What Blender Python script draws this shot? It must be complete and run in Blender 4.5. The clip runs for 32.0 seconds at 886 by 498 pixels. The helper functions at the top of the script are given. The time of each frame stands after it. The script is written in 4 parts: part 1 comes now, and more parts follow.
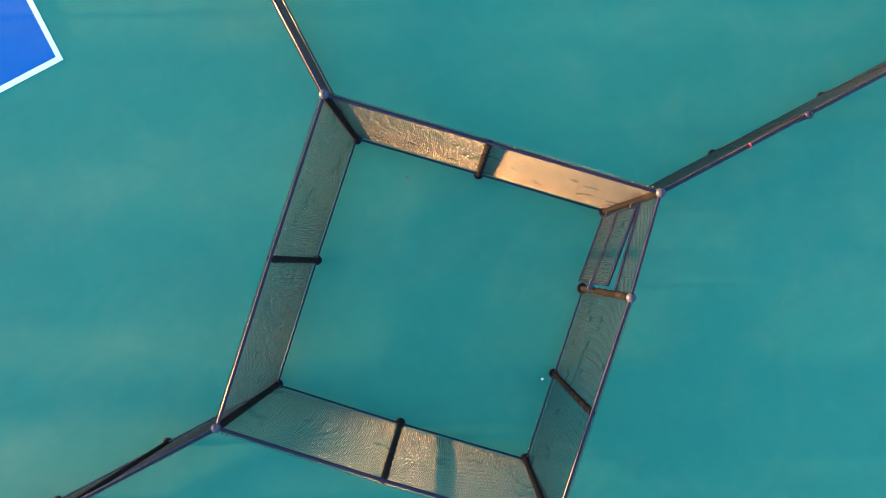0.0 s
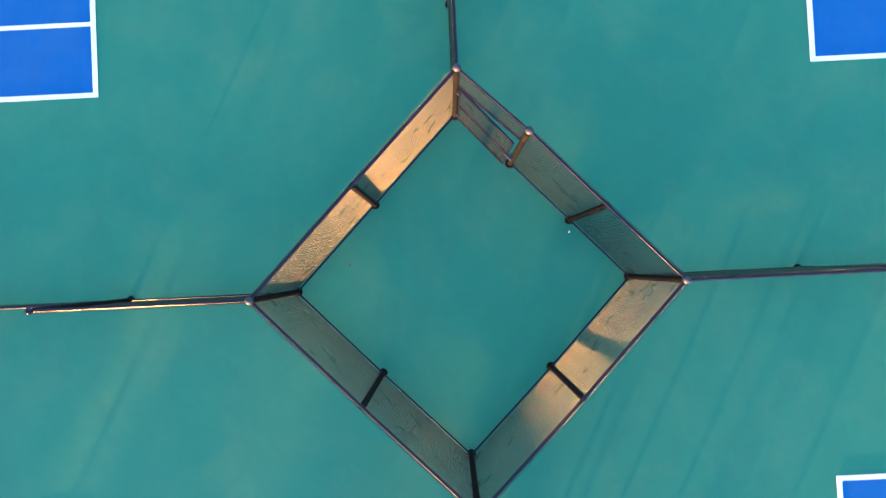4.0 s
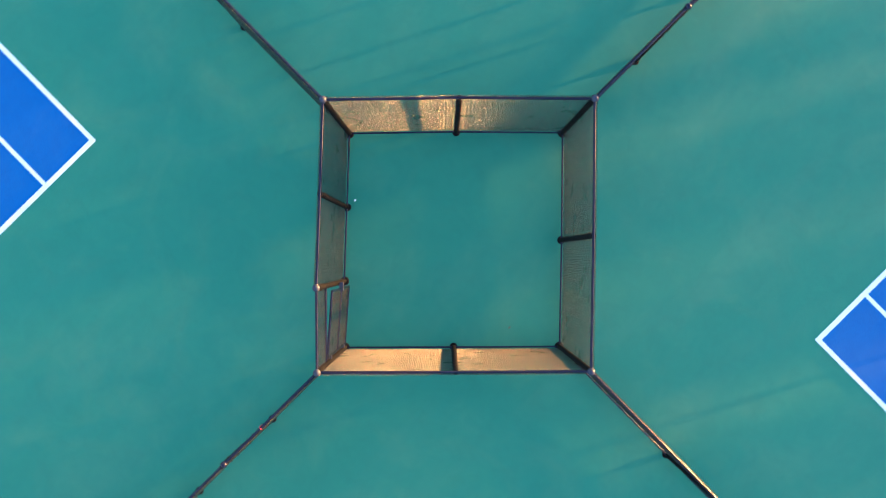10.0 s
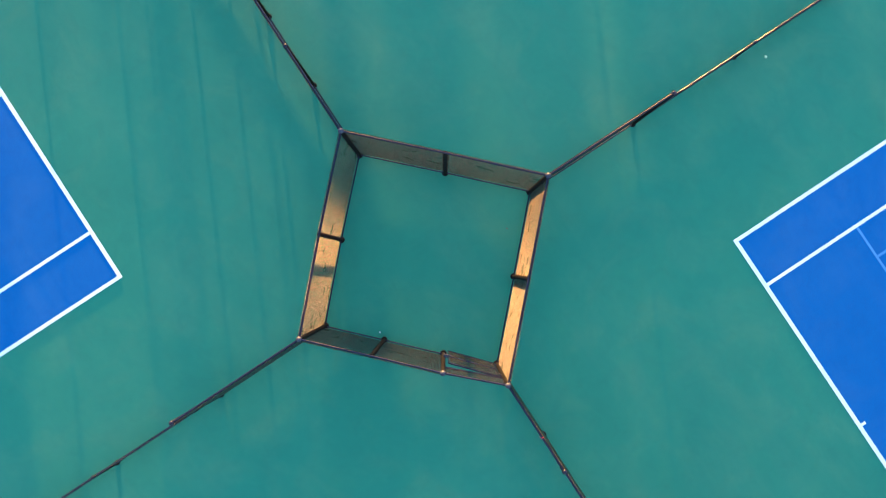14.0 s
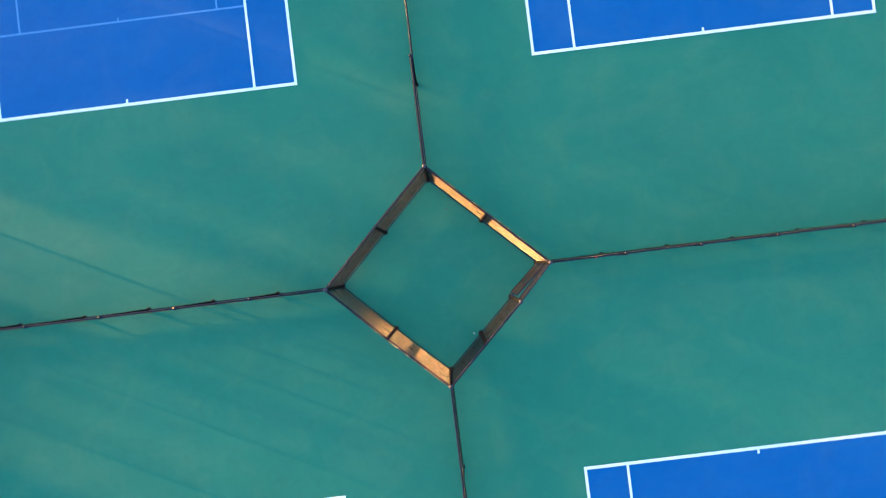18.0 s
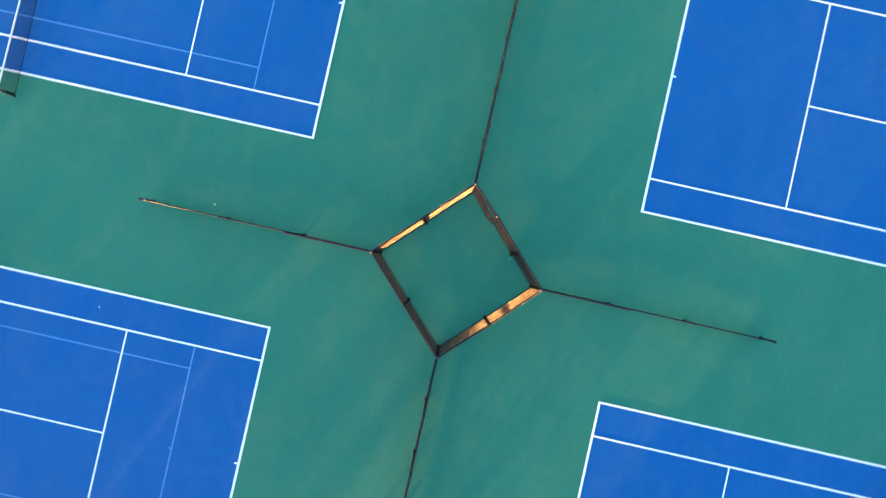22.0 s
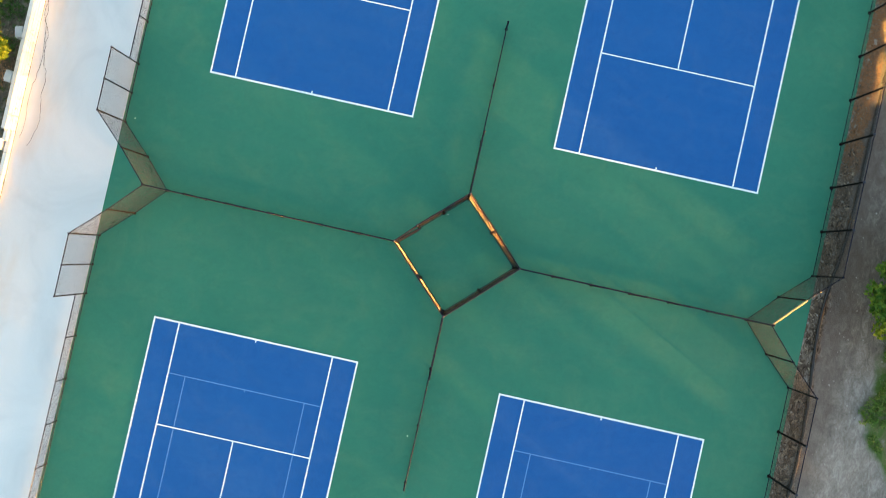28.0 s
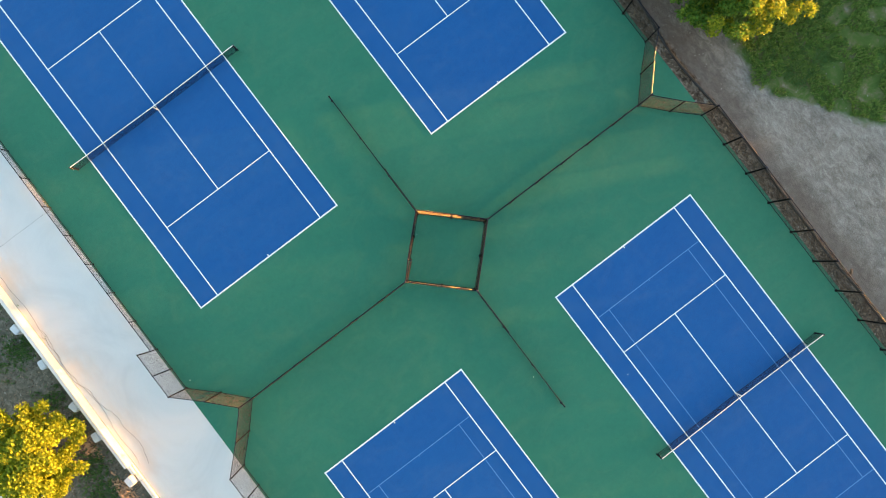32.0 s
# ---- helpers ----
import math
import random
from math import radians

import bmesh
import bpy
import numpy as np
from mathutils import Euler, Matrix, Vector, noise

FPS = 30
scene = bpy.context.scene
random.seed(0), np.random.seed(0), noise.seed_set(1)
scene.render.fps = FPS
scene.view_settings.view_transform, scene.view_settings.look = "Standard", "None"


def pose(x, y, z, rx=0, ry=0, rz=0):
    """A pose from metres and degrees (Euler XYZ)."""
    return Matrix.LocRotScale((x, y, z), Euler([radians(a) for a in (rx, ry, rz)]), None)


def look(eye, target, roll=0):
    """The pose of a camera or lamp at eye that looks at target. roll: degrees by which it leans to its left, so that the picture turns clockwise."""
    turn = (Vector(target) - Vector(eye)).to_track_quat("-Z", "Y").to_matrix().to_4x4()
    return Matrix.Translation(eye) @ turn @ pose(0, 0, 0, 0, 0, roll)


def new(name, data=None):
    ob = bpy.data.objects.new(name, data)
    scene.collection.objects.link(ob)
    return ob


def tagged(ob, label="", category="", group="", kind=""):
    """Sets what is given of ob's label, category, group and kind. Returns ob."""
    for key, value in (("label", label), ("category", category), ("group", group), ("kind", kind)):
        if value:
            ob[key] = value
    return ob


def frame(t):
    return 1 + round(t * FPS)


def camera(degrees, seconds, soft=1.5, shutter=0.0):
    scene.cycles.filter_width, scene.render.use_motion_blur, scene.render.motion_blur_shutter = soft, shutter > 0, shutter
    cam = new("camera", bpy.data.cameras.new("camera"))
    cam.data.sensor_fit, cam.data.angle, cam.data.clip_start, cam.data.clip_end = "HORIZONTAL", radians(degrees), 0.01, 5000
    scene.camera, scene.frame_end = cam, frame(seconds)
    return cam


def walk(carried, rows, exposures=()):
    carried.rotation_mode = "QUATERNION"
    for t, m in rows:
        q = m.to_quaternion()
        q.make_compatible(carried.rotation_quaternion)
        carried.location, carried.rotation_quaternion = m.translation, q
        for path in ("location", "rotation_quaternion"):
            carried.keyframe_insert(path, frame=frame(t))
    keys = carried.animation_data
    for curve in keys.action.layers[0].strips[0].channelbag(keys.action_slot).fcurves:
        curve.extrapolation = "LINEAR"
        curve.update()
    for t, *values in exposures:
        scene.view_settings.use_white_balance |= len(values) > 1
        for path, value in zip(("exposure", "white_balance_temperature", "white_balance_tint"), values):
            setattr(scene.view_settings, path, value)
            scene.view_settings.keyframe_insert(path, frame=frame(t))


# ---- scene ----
cam = camera(66.85, 32.0, soft=0.7, shutter=0.35)
PATH = [
    (0.0, pose(-0.383, -0.454, 11.253, 1.23, 0.45, 512.14)),
    (0.5, pose(-0.372, -0.436, 11.376, 1.30, 0.44, 505.15)),
    (1.0, pose(-0.366, -0.403, 11.499, 1.37, 0.48, 497.93)),
    (1.5, pose(-0.365, -0.348, 11.622, 1.43, 0.57, 490.32)),
    (2.0, pose(-0.357, -0.294, 11.752, 1.52, 0.65, 482.39)),
    (2.5, pose(-0.332, -0.264, 11.896, 1.64, 0.63, 474.20)),
    (3.0, pose(-0.313, -0.252, 12.038, 1.71, 0.57, 465.66)),
    (3.5, pose(-0.321, -0.247, 12.162, 1.63, 0.53, 456.65)),
    (4.0, pose(-0.349, -0.244, 12.269, 1.44, 0.49, 447.25)),
    (4.5, pose(-0.389, -0.244, 12.366, 1.19, 0.47, 437.55)),
    (5.0, pose(-0.430, -0.241, 12.455, 0.94, 0.46, 427.67)),
    (5.5, pose(-0.461, -0.237, 12.543, 0.75, 0.47, 417.71)),
    (6.0, pose(-0.472, -0.228, 12.634, 0.66, 0.47, 407.71)),
    (6.5, pose(-0.458, -0.213, 12.733, 0.70, 0.47, 397.50)),
    (7.0, pose(-0.435, -0.191, 12.839, 0.75, 0.48, 386.74)),
    (7.5, pose(-0.420, -0.164, 12.950, 0.67, 0.48, 375.24)),
    (8.0, pose(-0.410, -0.143, 13.055, 0.54, 0.47, 363.61)),
    (8.5, pose(-0.397, -0.138, 13.150, 0.48, 0.43, 352.31)),
    (9.0, pose(-0.381, -0.137, 13.263, 0.48, 0.37, 340.72)),
    (9.5, pose(-0.365, -0.129, 13.420, 0.52, 0.30, 328.24)),
    (10.0, pose(-0.358, -0.116, 13.609, 0.61, 0.22, 315.40)),
    (10.5, pose(-0.363, -0.107, 13.819, 0.76, 0.14, 302.85)),
    (11.0, pose(-0.378, -0.110, 14.063, 0.95, 0.07, 290.52)),
    (11.5, pose(-0.396, -0.131, 14.358, 1.16, 0.06, 278.40)),
    (12.0, pose(-0.411, -0.162, 14.705, 1.35, 0.04, 267.64)),
    (12.5, pose(-0.416, -0.197, 15.101, 1.46, 0.03, 259.15)),
    (13.0, pose(-0.412, -0.228, 15.551, 1.50, 0.04, 251.84)),
    (13.5, pose(-0.396, -0.252, 16.056, 1.46, 0.09, 244.45)),
    (14.0, pose(-0.376, -0.262, 16.599, 1.42, 0.16, 236.68)),
    (14.5, pose(-0.355, -0.258, 17.156, 1.40, 0.21, 228.66)),
    (15.0, pose(-0.335, -0.254, 17.707, 1.38, 0.27, 220.73)),
    (15.5, pose(-0.319, -0.256, 18.259, 1.35, 0.33, 212.93)),
    (16.0, pose(-0.313, -0.266, 18.828, 1.31, 0.40, 205.17)),
    (16.5, pose(-0.317, -0.286, 19.428, 1.28, 0.47, 197.37)),
    (17.0, pose(-0.336, -0.317, 20.073, 1.25, 0.53, 189.43)),
    (17.5, pose(-0.372, -0.346, 20.732, 1.22, 0.60, 181.32)),
    (18.0, pose(-0.410, -0.326, 21.272, 1.16, 0.68, 173.03)),
    (18.5, pose(-0.418, -0.312, 21.854, 1.13, 0.68, 164.50)),
    (19.0, pose(-0.404, -0.309, 22.477, 1.10, 0.63, 155.88)),
    (19.5, pose(-0.388, -0.306, 23.089, 1.06, 0.59, 147.32)),
    (20.0, pose(-0.375, -0.311, 23.701, 1.02, 0.59, 138.70)),
    (20.5, pose(-0.364, -0.326, 24.326, 0.98, 0.60, 129.92)),
    (21.0, pose(-0.357, -0.330, 24.954, 0.96, 0.59, 121.02)),
    (21.5, pose(-0.348, -0.346, 25.602, 0.91, 0.53, 111.92)),
    (22.0, pose(-0.348, -0.364, 26.250, 0.84, 0.46, 102.67)),
    (22.5, pose(-0.364, -0.369, 26.879, 0.76, 0.41, 93.40)),
    (23.0, pose(-0.391, -0.370, 27.518, 0.69, 0.38, 84.59)),
    (23.5, pose(-0.413, -0.378, 28.204, 0.62, 0.33, 76.63)),
    (24.0, pose(-0.419, -0.383, 28.950, 0.60, 0.30, 69.49)),
    (24.5, pose(-0.400, -0.373, 29.752, 0.66, 0.28, 62.94)),
    (25.0, pose(-0.376, -0.350, 30.562, 0.73, 0.28, 56.37)),
    (25.5, pose(-0.369, -0.321, 31.333, 0.77, 0.28, 49.28)),
    (26.0, pose(-0.380, -0.293, 32.074, 0.77, 0.29, 42.03)),
    (26.5, pose(-0.406, -0.266, 32.807, 0.75, 0.28, 34.74)),
    (27.0, pose(-0.440, -0.249, 33.553, 0.73, 0.27, 27.40)),
    (27.5, pose(-0.480, -0.241, 34.336, 0.71, 0.24, 20.00)),
    (28.0, pose(-0.522, -0.247, 35.175, 0.72, 0.19, 12.58)),
    (28.5, pose(-0.563, -0.270, 36.087, 0.76, 0.12, 5.18)),
    (29.0, pose(-0.602, -0.296, 37.048, 0.83, 0.04, -2.11)),
    (29.5, pose(-0.641, -0.314, 38.031, 0.91, -0.03, -9.15)),
    (30.0, pose(-0.664, -0.316, 39.002, 0.98, -0.08, -15.79)),
    (30.5, pose(-0.663, -0.309, 39.949, 1.06, -0.10, -21.96)),
    (31.0, pose(-0.663, -0.333, 40.934, 1.06, -0.12, -27.86)),
    (31.5, pose(-0.672, -0.354, 41.984, 1.09, -0.13, -32.85)),
    (32.0, pose(-0.683, -0.367, 43.076, 1.13, -0.15, -37.21)),
]
EXPOSURES = [(0, 4.16, 4700, 14), (6, 4.15, 4860, 14), (9, 4.14, 4860, 13), (12, 4.10, 4720, 10), (14, 4.02, 4820, 8), (18, 3.92, 4850, 8), (23, 3.85, 5060, 8), (25.5, 3.81, 5030, 6), (27.5, 3.75, 5750, 4.5), (29, 3.69, 6030, 3.5), (32, 3.64, 5960, 4)]
walk(cam, PATH, EXPOSURES)

# ---- sky and sun: low morning sun from the east-south-east ----
SUN_AZ, SUN_EL = -26.8, 1.25
world = bpy.data.worlds.new("sky")
scene.world = world
world.use_nodes = True
wn = world.node_tree.nodes
sky = wn.new("ShaderNodeTexSky")
sky.sky_type = "NISHITA"
sky.sun_disc = False
sky.sun_elevation = radians(SUN_EL)
sky.sun_rotation = radians(90 - SUN_AZ)
world.node_tree.links.new(sky.outputs[0], wn["Background"].inputs[0])
wn["Background"].inputs[1].default_value = 0.15
sun = new("sun", bpy.data.lights.new("sun", "SUN"))
sun.data.energy, sun.data.angle, sun.data.color = 4.1, radians(0.53), (1.0, 0.42, 0.08)
to_sun = Vector((math.cos(radians(SUN_AZ)) * math.cos(radians(SUN_EL)), math.sin(radians(SUN_AZ)) * math.cos(radians(SUN_EL)), math.sin(radians(SUN_EL))))
sun.matrix_world = look(to_sun * 60, (0, 0, 0))


# ---- materials ----
class Nodes:
    """A small helper round one node tree."""

    def __init__(self, name, rough=0.6, metal=0.0, spec=0.5):
        self.m = bpy.data.materials.new(name)
        self.m.use_nodes = True
        self.t = self.m.node_tree
        self.b = self.t.nodes["Principled BSDF"]
        self.b.inputs["Roughness"].default_value = rough
        self.b.inputs["Metallic"].default_value = metal
        self.b.inputs["Specular IOR Level"].default_value = spec

    def put(self, socket, value):
        if hasattr(value, "is_output"):
            self.t.links.new(value, socket)
        else:
            socket.default_value = value

    def coords(self):
        return self.t.nodes.new("ShaderNodeNewGeometry").outputs["Position"]

    def scaled(self, vec, s, rot=0.0):
        n = self.t.nodes.new("ShaderNodeMapping")
        self.put(n.inputs["Vector"], vec)
        n.inputs["Scale"].default_value = s
        n.inputs["Rotation"].default_value = (0, 0, rot)
        return n.outputs[0]

    def noise(self, vec, scale, detail=4.0, rough=0.55, dist=0.0):
        n = self.t.nodes.new("ShaderNodeTexNoise")
        self.put(n.inputs["Vector"], vec)
        n.inputs["Scale"].default_value = scale
        n.inputs["Detail"].default_value = detail
        n.inputs["Roughness"].default_value = rough
        n.inputs["Distortion"].default_value = dist
        return n.outputs["Fac"]

    def voronoi(self, vec, scale, feature="F1"):
        n = self.t.nodes.new("ShaderNodeTexVoronoi")
        n.feature = feature
        self.put(n.inputs["Vector"], vec)
        n.inputs["Scale"].default_value = scale
        return n.outputs["Distance"], n.outputs["Color"] if feature == "F1" else None

    def ramp(self, fac, stops):
        n = self.t.nodes.new("ShaderNodeValToRGB")
        self.put(n.inputs[0], fac)
        e = n.color_ramp.elements
        while len(e) < len(stops):
            e.new(0.5)
        for el, (p, c) in zip(e, stops):
            el.position = p
            el.color = (*c, 1) if len(c) == 3 else c
        return n.outputs[0]

    def mix(self, fac, a, b, how="MIX"):
        n = self.t.nodes.new("ShaderNodeMix")
        n.data_type, n.blend_type = "RGBA", how
        self.put(n.inputs[0], fac)
        self.put(n.inputs[6], a if hasattr(a, "is_output") else (*a, 1))
        self.put(n.inputs[7], b if hasattr(b, "is_output") else (*b, 1))
        return n.outputs[2]

    def math(self, op, a, b=0.0, clamp=False):
        n = self.t.nodes.new("ShaderNodeMath")
        n.operation, n.use_clamp = op, clamp
        self.put(n.inputs[0], a)
        self.put(n.inputs[1], b)
        return n.outputs[0]

    def axis(self, vec, i):
        n = self.t.nodes.new("ShaderNodeSeparateXYZ")
        self.put(n.inputs[0], vec)
        return n.outputs[i]

    def random(self):
        return self.t.nodes.new("ShaderNodeObjectInfo").outputs["Random"]

    def island(self):
        return self.t.nodes.new("ShaderNodeNewGeometry").outputs["Random Per Island"]

    def colour(self, c):
        self.put(self.b.inputs["Base Color"], c if hasattr(c, "is_output") else (*c, 1))
        return self

    def rough(self, r):
        self.put(self.b.inputs["Roughness"], r)
        return self

    def bump(self, h, strength=0.3, distance=0.01):
        n = self.t.nodes.new("ShaderNodeBump")
        n.inputs["Strength"].default_value = strength
        n.inputs["Distance"].default_value = distance
        self.put(n.inputs["Height"], h)
        self.t.links.new(n.outputs[0], self.b.inputs["Normal"])
        return self


def acrylic(name, dark, mid, light, worn):
    """Sand-textured acrylic court paint with squeegee mottling, dull stains and grain."""
    n = Nodes(name, 0.75, spec=0.3)
    p = n.coords()
    big = n.noise(p, 0.16, 5, 0.6, 0.6)
    stain = n.noise(n.scaled(p, (0.35, 1.6, 1), radians(30)), 0.5, 4, 0.6, 0.4)
    sweep = n.noise(n.scaled(p, (0.5, 3.0, 1), radians(-62)), 0.9, 5, 0.65, 0.9)
    cloud = n.noise(p, 0.55, 5, 0.6, 1.2)
    grain = n.noise(p, 90, 2, 0.6)
    c = n.ramp(big, [(0.3, dark), (0.5, mid), (0.72, light)])
    c = n.mix(n.ramp(stain, [(0.52, (0, 0, 0)), (0.78, (0.42, 0.42, 0.42))]), c, worn)
    c = n.mix(n.ramp(sweep, [(0.5, (0, 0, 0)), (0.8, (0.35, 0.35, 0.35))]), c, dark)
    c = n.mix(n.ramp(cloud, [(0.48, (0, 0, 0)), (0.70, (0.5, 0.5, 0.5))]), c, worn)
    # roller mottling and scuffs, a hand to a stride across
    mott = n.noise(p, 2.3, 7, 0.68, 0.8)
    c = n.mix(1.0, c, n.ramp(mott, [(0.30, (0.86, 0.88, 0.90)), (0.5, (1.0, 1.0, 1.0)), (0.72, (1.22, 1.09, 1.04))]), "MULTIPLY")
    scuff = n.noise(n.scaled(p, (1, 4.5, 1), radians(55)), 3.2, 6, 0.7, 0.5)
    c = n.mix(n.ramp(scuff, [(0.60, (0, 0, 0)), (0.74, (0.30, 0.30, 0.30))]), c, worn)
    c = n.mix(0.35, c, n.ramp(grain, [(0.3, tuple(0.55 * v for v in mid)), (0.7, tuple(min(1, 1.45 * v) for v in mid))]))
    n.colour(c).rough(n.ramp(stain, [(0.3, (0.82,) * 3), (0.8, (0.62,) * 3)])).bump(grain, 0.25, 0.004)
    return n.m


GREEN = acrylic("green_acrylic", (0.028, 0.148, 0.098), (0.034, 0.170, 0.109), (0.046, 0.192, 0.119), (0.080, 0.196, 0.114))
BLUE = acrylic("blue_acrylic", (0.010, 0.086, 0.290), (0.012, 0.095, 0.312), (0.015, 0.105, 0.335), (0.036, 0.108, 0.290))


def line_paint(name, col):
    n = Nodes(name, 0.7, spec=0.3)
    p = n.coords()
    n.colour(n.mix(n.ramp(n.noise(p, 3.2, 6, 0.7), [(0.42, (0, 0, 0)), (0.85, (0.5, 0.5, 0.5))]), col, tuple(0.72 * v for v in col)))
    n.bump(n.noise(p, 90, 2), 0.25, 0.004)
    return n.m


WHITE = line_paint("white_line_paint", (0.80, 0.84, 0.85))
PALE = line_paint("pale_blue_line_paint", (0.10, 0.235, 0.52))


def concrete():
    n = Nodes("pale_concrete", 0.85, spec=0.25)
    p = n.coords()
    big = n.noise(p, 0.25, 6, 0.6, 0.8)
    fine = n.noise(p, 14, 5, 0.65)
    c = n.ramp(big, [(0.3, (0.575, 0.585, 0.595)), (0.5, (0.645, 0.65, 0.655)), (0.7, (0.69, 0.69, 0.69))])
    c = n.mix(n.ramp(fine, [(0.35, (0.0,) * 3), (0.75, (0.22,) * 3)]), c, (0.56, 0.56, 0.55))
    x = n.axis(p, 0)
    # warmer tint in noise patches west of x = -21.6
    warm_patch = n.math("MULTIPLY", n.ramp(n.noise(n.scaled(p, (1, 0.3, 1)), 0.7, 4), [(0.45, (0,) * 3), (0.75, (0.5,) * 3)]),
                  n.math("SUBTRACT", -21.6, x, True))
    c = n.mix(warm_patch, c, (0.60, 0.47, 0.36))
    n.colour(c).bump(fine, 0.2, 0.006)
    return n.m


CONCRETE = concrete()


def ground_mat():
    """Gravel and dirt; leaf litter beside the fence, turf soil further east, bark bed in the west."""
    n = Nodes("gravel_and_dirt", 0.95, spec=0.2)
    p = n.coords()
    x, y = n.axis(p, 0), n.axis(p, 1)
    big = n.noise(p, 0.35, 6, 0.65, 0.5)
    fine = n.noise(p, 9, 6, 0.75)
    cell, ccol = n.voronoi(p, 16)
    grav = n.ramp(big, [(0.3, (0.130, 0.104, 0.088)), (0.46, (0.235, 0.205, 0.182)), (0.64, (0.39, 0.36, 0.325))])
    clod = n.noise(n.scaled(p, (1.0, 0.55, 1), radians(25)), 2.6, 8, 0.78, 0.7)
    grav = n.mix(0.55, grav, n.ramp(clod, [(0.36, (0.085, 0.07, 0.06)), (0.49, (0.235, 0.208, 0.188)), (0.62, (0.47, 0.435, 0.40))]))
    grav = n.mix(0.35, grav, n.ramp(fine, [(0.3, (0.09, 0.08, 0.07)), (0.55, (0.22, 0.2, 0.18)), (0.8, (0.42, 0.40, 0.37))]))
    north_lane = n.math("MULTIPLY", n.math("MULTIPLY", n.math("ADD", n.math("ADD", y, 1.0), n.math("MULTIPLY", big, 4.0)), 0.2, True), 0.75)
    grav = n.mix(north_lane, grav, n.ramp(clod, [(0.34, (0.06, 0.045, 0.038)), (0.5, (0.12, 0.096, 0.082)), (0.64, (0.21, 0.18, 0.16))]))
    verge = n.math("MULTIPLY", n.math("SUBTRACT", 22.3, n.math("ADD", x, n.math("MULTIPLY", big, 1.5))), 0.9, True)
    grav = n.mix(n.math("MULTIPLY", verge, 0.6), grav, (0.105, 0.082, 0.068))
    litter = n.ramp(n.noise(n.scaled(p, (1.0, 0.5, 1)), 3.5, 7, 0.75, 1.0), [(0.34, (0.03, 0.022, 0.016)), (0.48, (0.105, 0.075, 0.055)), (0.58, (0.21, 0.165, 0.13)), (0.70, (0.46, 0.42, 0.37))])
    red = n.ramp(n.noise(p, 5, 5, 0.7), [(0.3, (0.13, 0.06, 0.025)), (0.7, (0.30, 0.15, 0.07))])
    north = n.math("MULTIPLY", n.math("SUBTRACT", y, 8.0), 0.4, True)
    litter = n.mix(north, litter, red)
    wob = n.math("MULTIPLY", n.math("SUBTRACT", n.noise(p, 1.2, 4), 0.5), 1.2)
    east = n.math("MULTIPLY", n.math("SUBTRACT", n.math("ADD", x, wob), 19.55), 5.0, True)
    c = n.mix(east, litter, grav)
    soil = n.ramp(n.noise(p, 0.9, 8, 0.72, 0.6), [(0.3, (0.04, 0.08, 0.016)), (0.5, (0.075, 0.125, 0.026)), (0.61, (0.14, 0.14, 0.07)), (0.74, (0.28, 0.26, 0.23))])
    wob2 = n.math("MULTIPLY", n.math("SUBTRACT", n.noise(p, 0.45, 5, 0.6), 0.5), 3.0)
    south = n.math("MULTIPLY", n.math("MAXIMUM", n.math("SUBTRACT", -4.5, y), 0.0), 0.75)
    turf = n.math("SUBTRACT", n.math("SUBTRACT", n.math("ADD", x, wob2), 22.6), south)
    c = n.mix(n.math("MULTIPLY", turf, 1.6, True), c, soil)
    bark = n.ramp(n.noise(p, 3.0, 7, 0.75, 0.8), [(0.3, (0.07, 0.065, 0.045)), (0.5, (0.16, 0.145, 0.11)), (0.66, (0.25, 0.22, 0.18)), (0.8, (0.36, 0.34, 0.31))])
    west = n.math("MULTIPLY", n.math("SUBTRACT", -20.0, x), 1.0, True)
    c = n.mix(west, c, bark)
    n.colour(c)
    n.bump(n.math("ADD", n.math("MULTIPLY", fine, 0.7), n.math("MULTIPLY", cell, 0.5)), 0.9, 0.05)
    return n.m


GROUND = ground_mat()


def vinyl(name, c, rough, spec=0.5):
    n = Nodes(name, rough, spec=spec)
    p = n.coords()
    w = n.noise(p, 6, 5, 0.7)
    n.colour(n.mix(n.ramp(w, [(0.45, (0,) * 3), (0.8, (0.6,) * 3)]), c, tuple(1.9 * v + 0.01 for v in c)))
    n.rough(n.ramp(w, [(0.3, (rough,) * 3), (0.8, (min(1, rough + 0.1),) * 3)]))
    return n.m


RAIL = vinyl("black_vinyl_rail", (0.004, 0.005, 0.020), 0.18, 0.22)
POST = vinyl("black_vinyl_post", (0.005, 0.005, 0.006), 0.75, 0.06)
CAP = vinyl("post_cap_metal", (0.022, 0.027, 0.05), 0.42, 0.25)
def wire_mat():
    """Glossy black vinyl coat on woven wire."""
    n = Nodes("chain_link_wire", 0.3, spec=0.42)
    w = n.noise(n.coords(), 2.5, 4, 0.6)
    n.colour(n.ramp(w, [(0.35, (0.006, 0.006, 0.008)), (0.75, (0.014, 0.012, 0.012))]))
    n.rough(n.ramp(w, [(0.35, (0.27,) * 3), (0.75, (0.33,) * 3)]))
    return n.m


WIRE = wire_mat()
NETCORD = vinyl("net_cord", (0.004, 0.004, 0.016), 0.8, 0.05)
TAPE = line_paint("net_tape", (0.74, 0.74, 0.74))
STEEL = vinyl("green_net_post", (0.008, 0.014, 0.011), 0.5, 0.2)


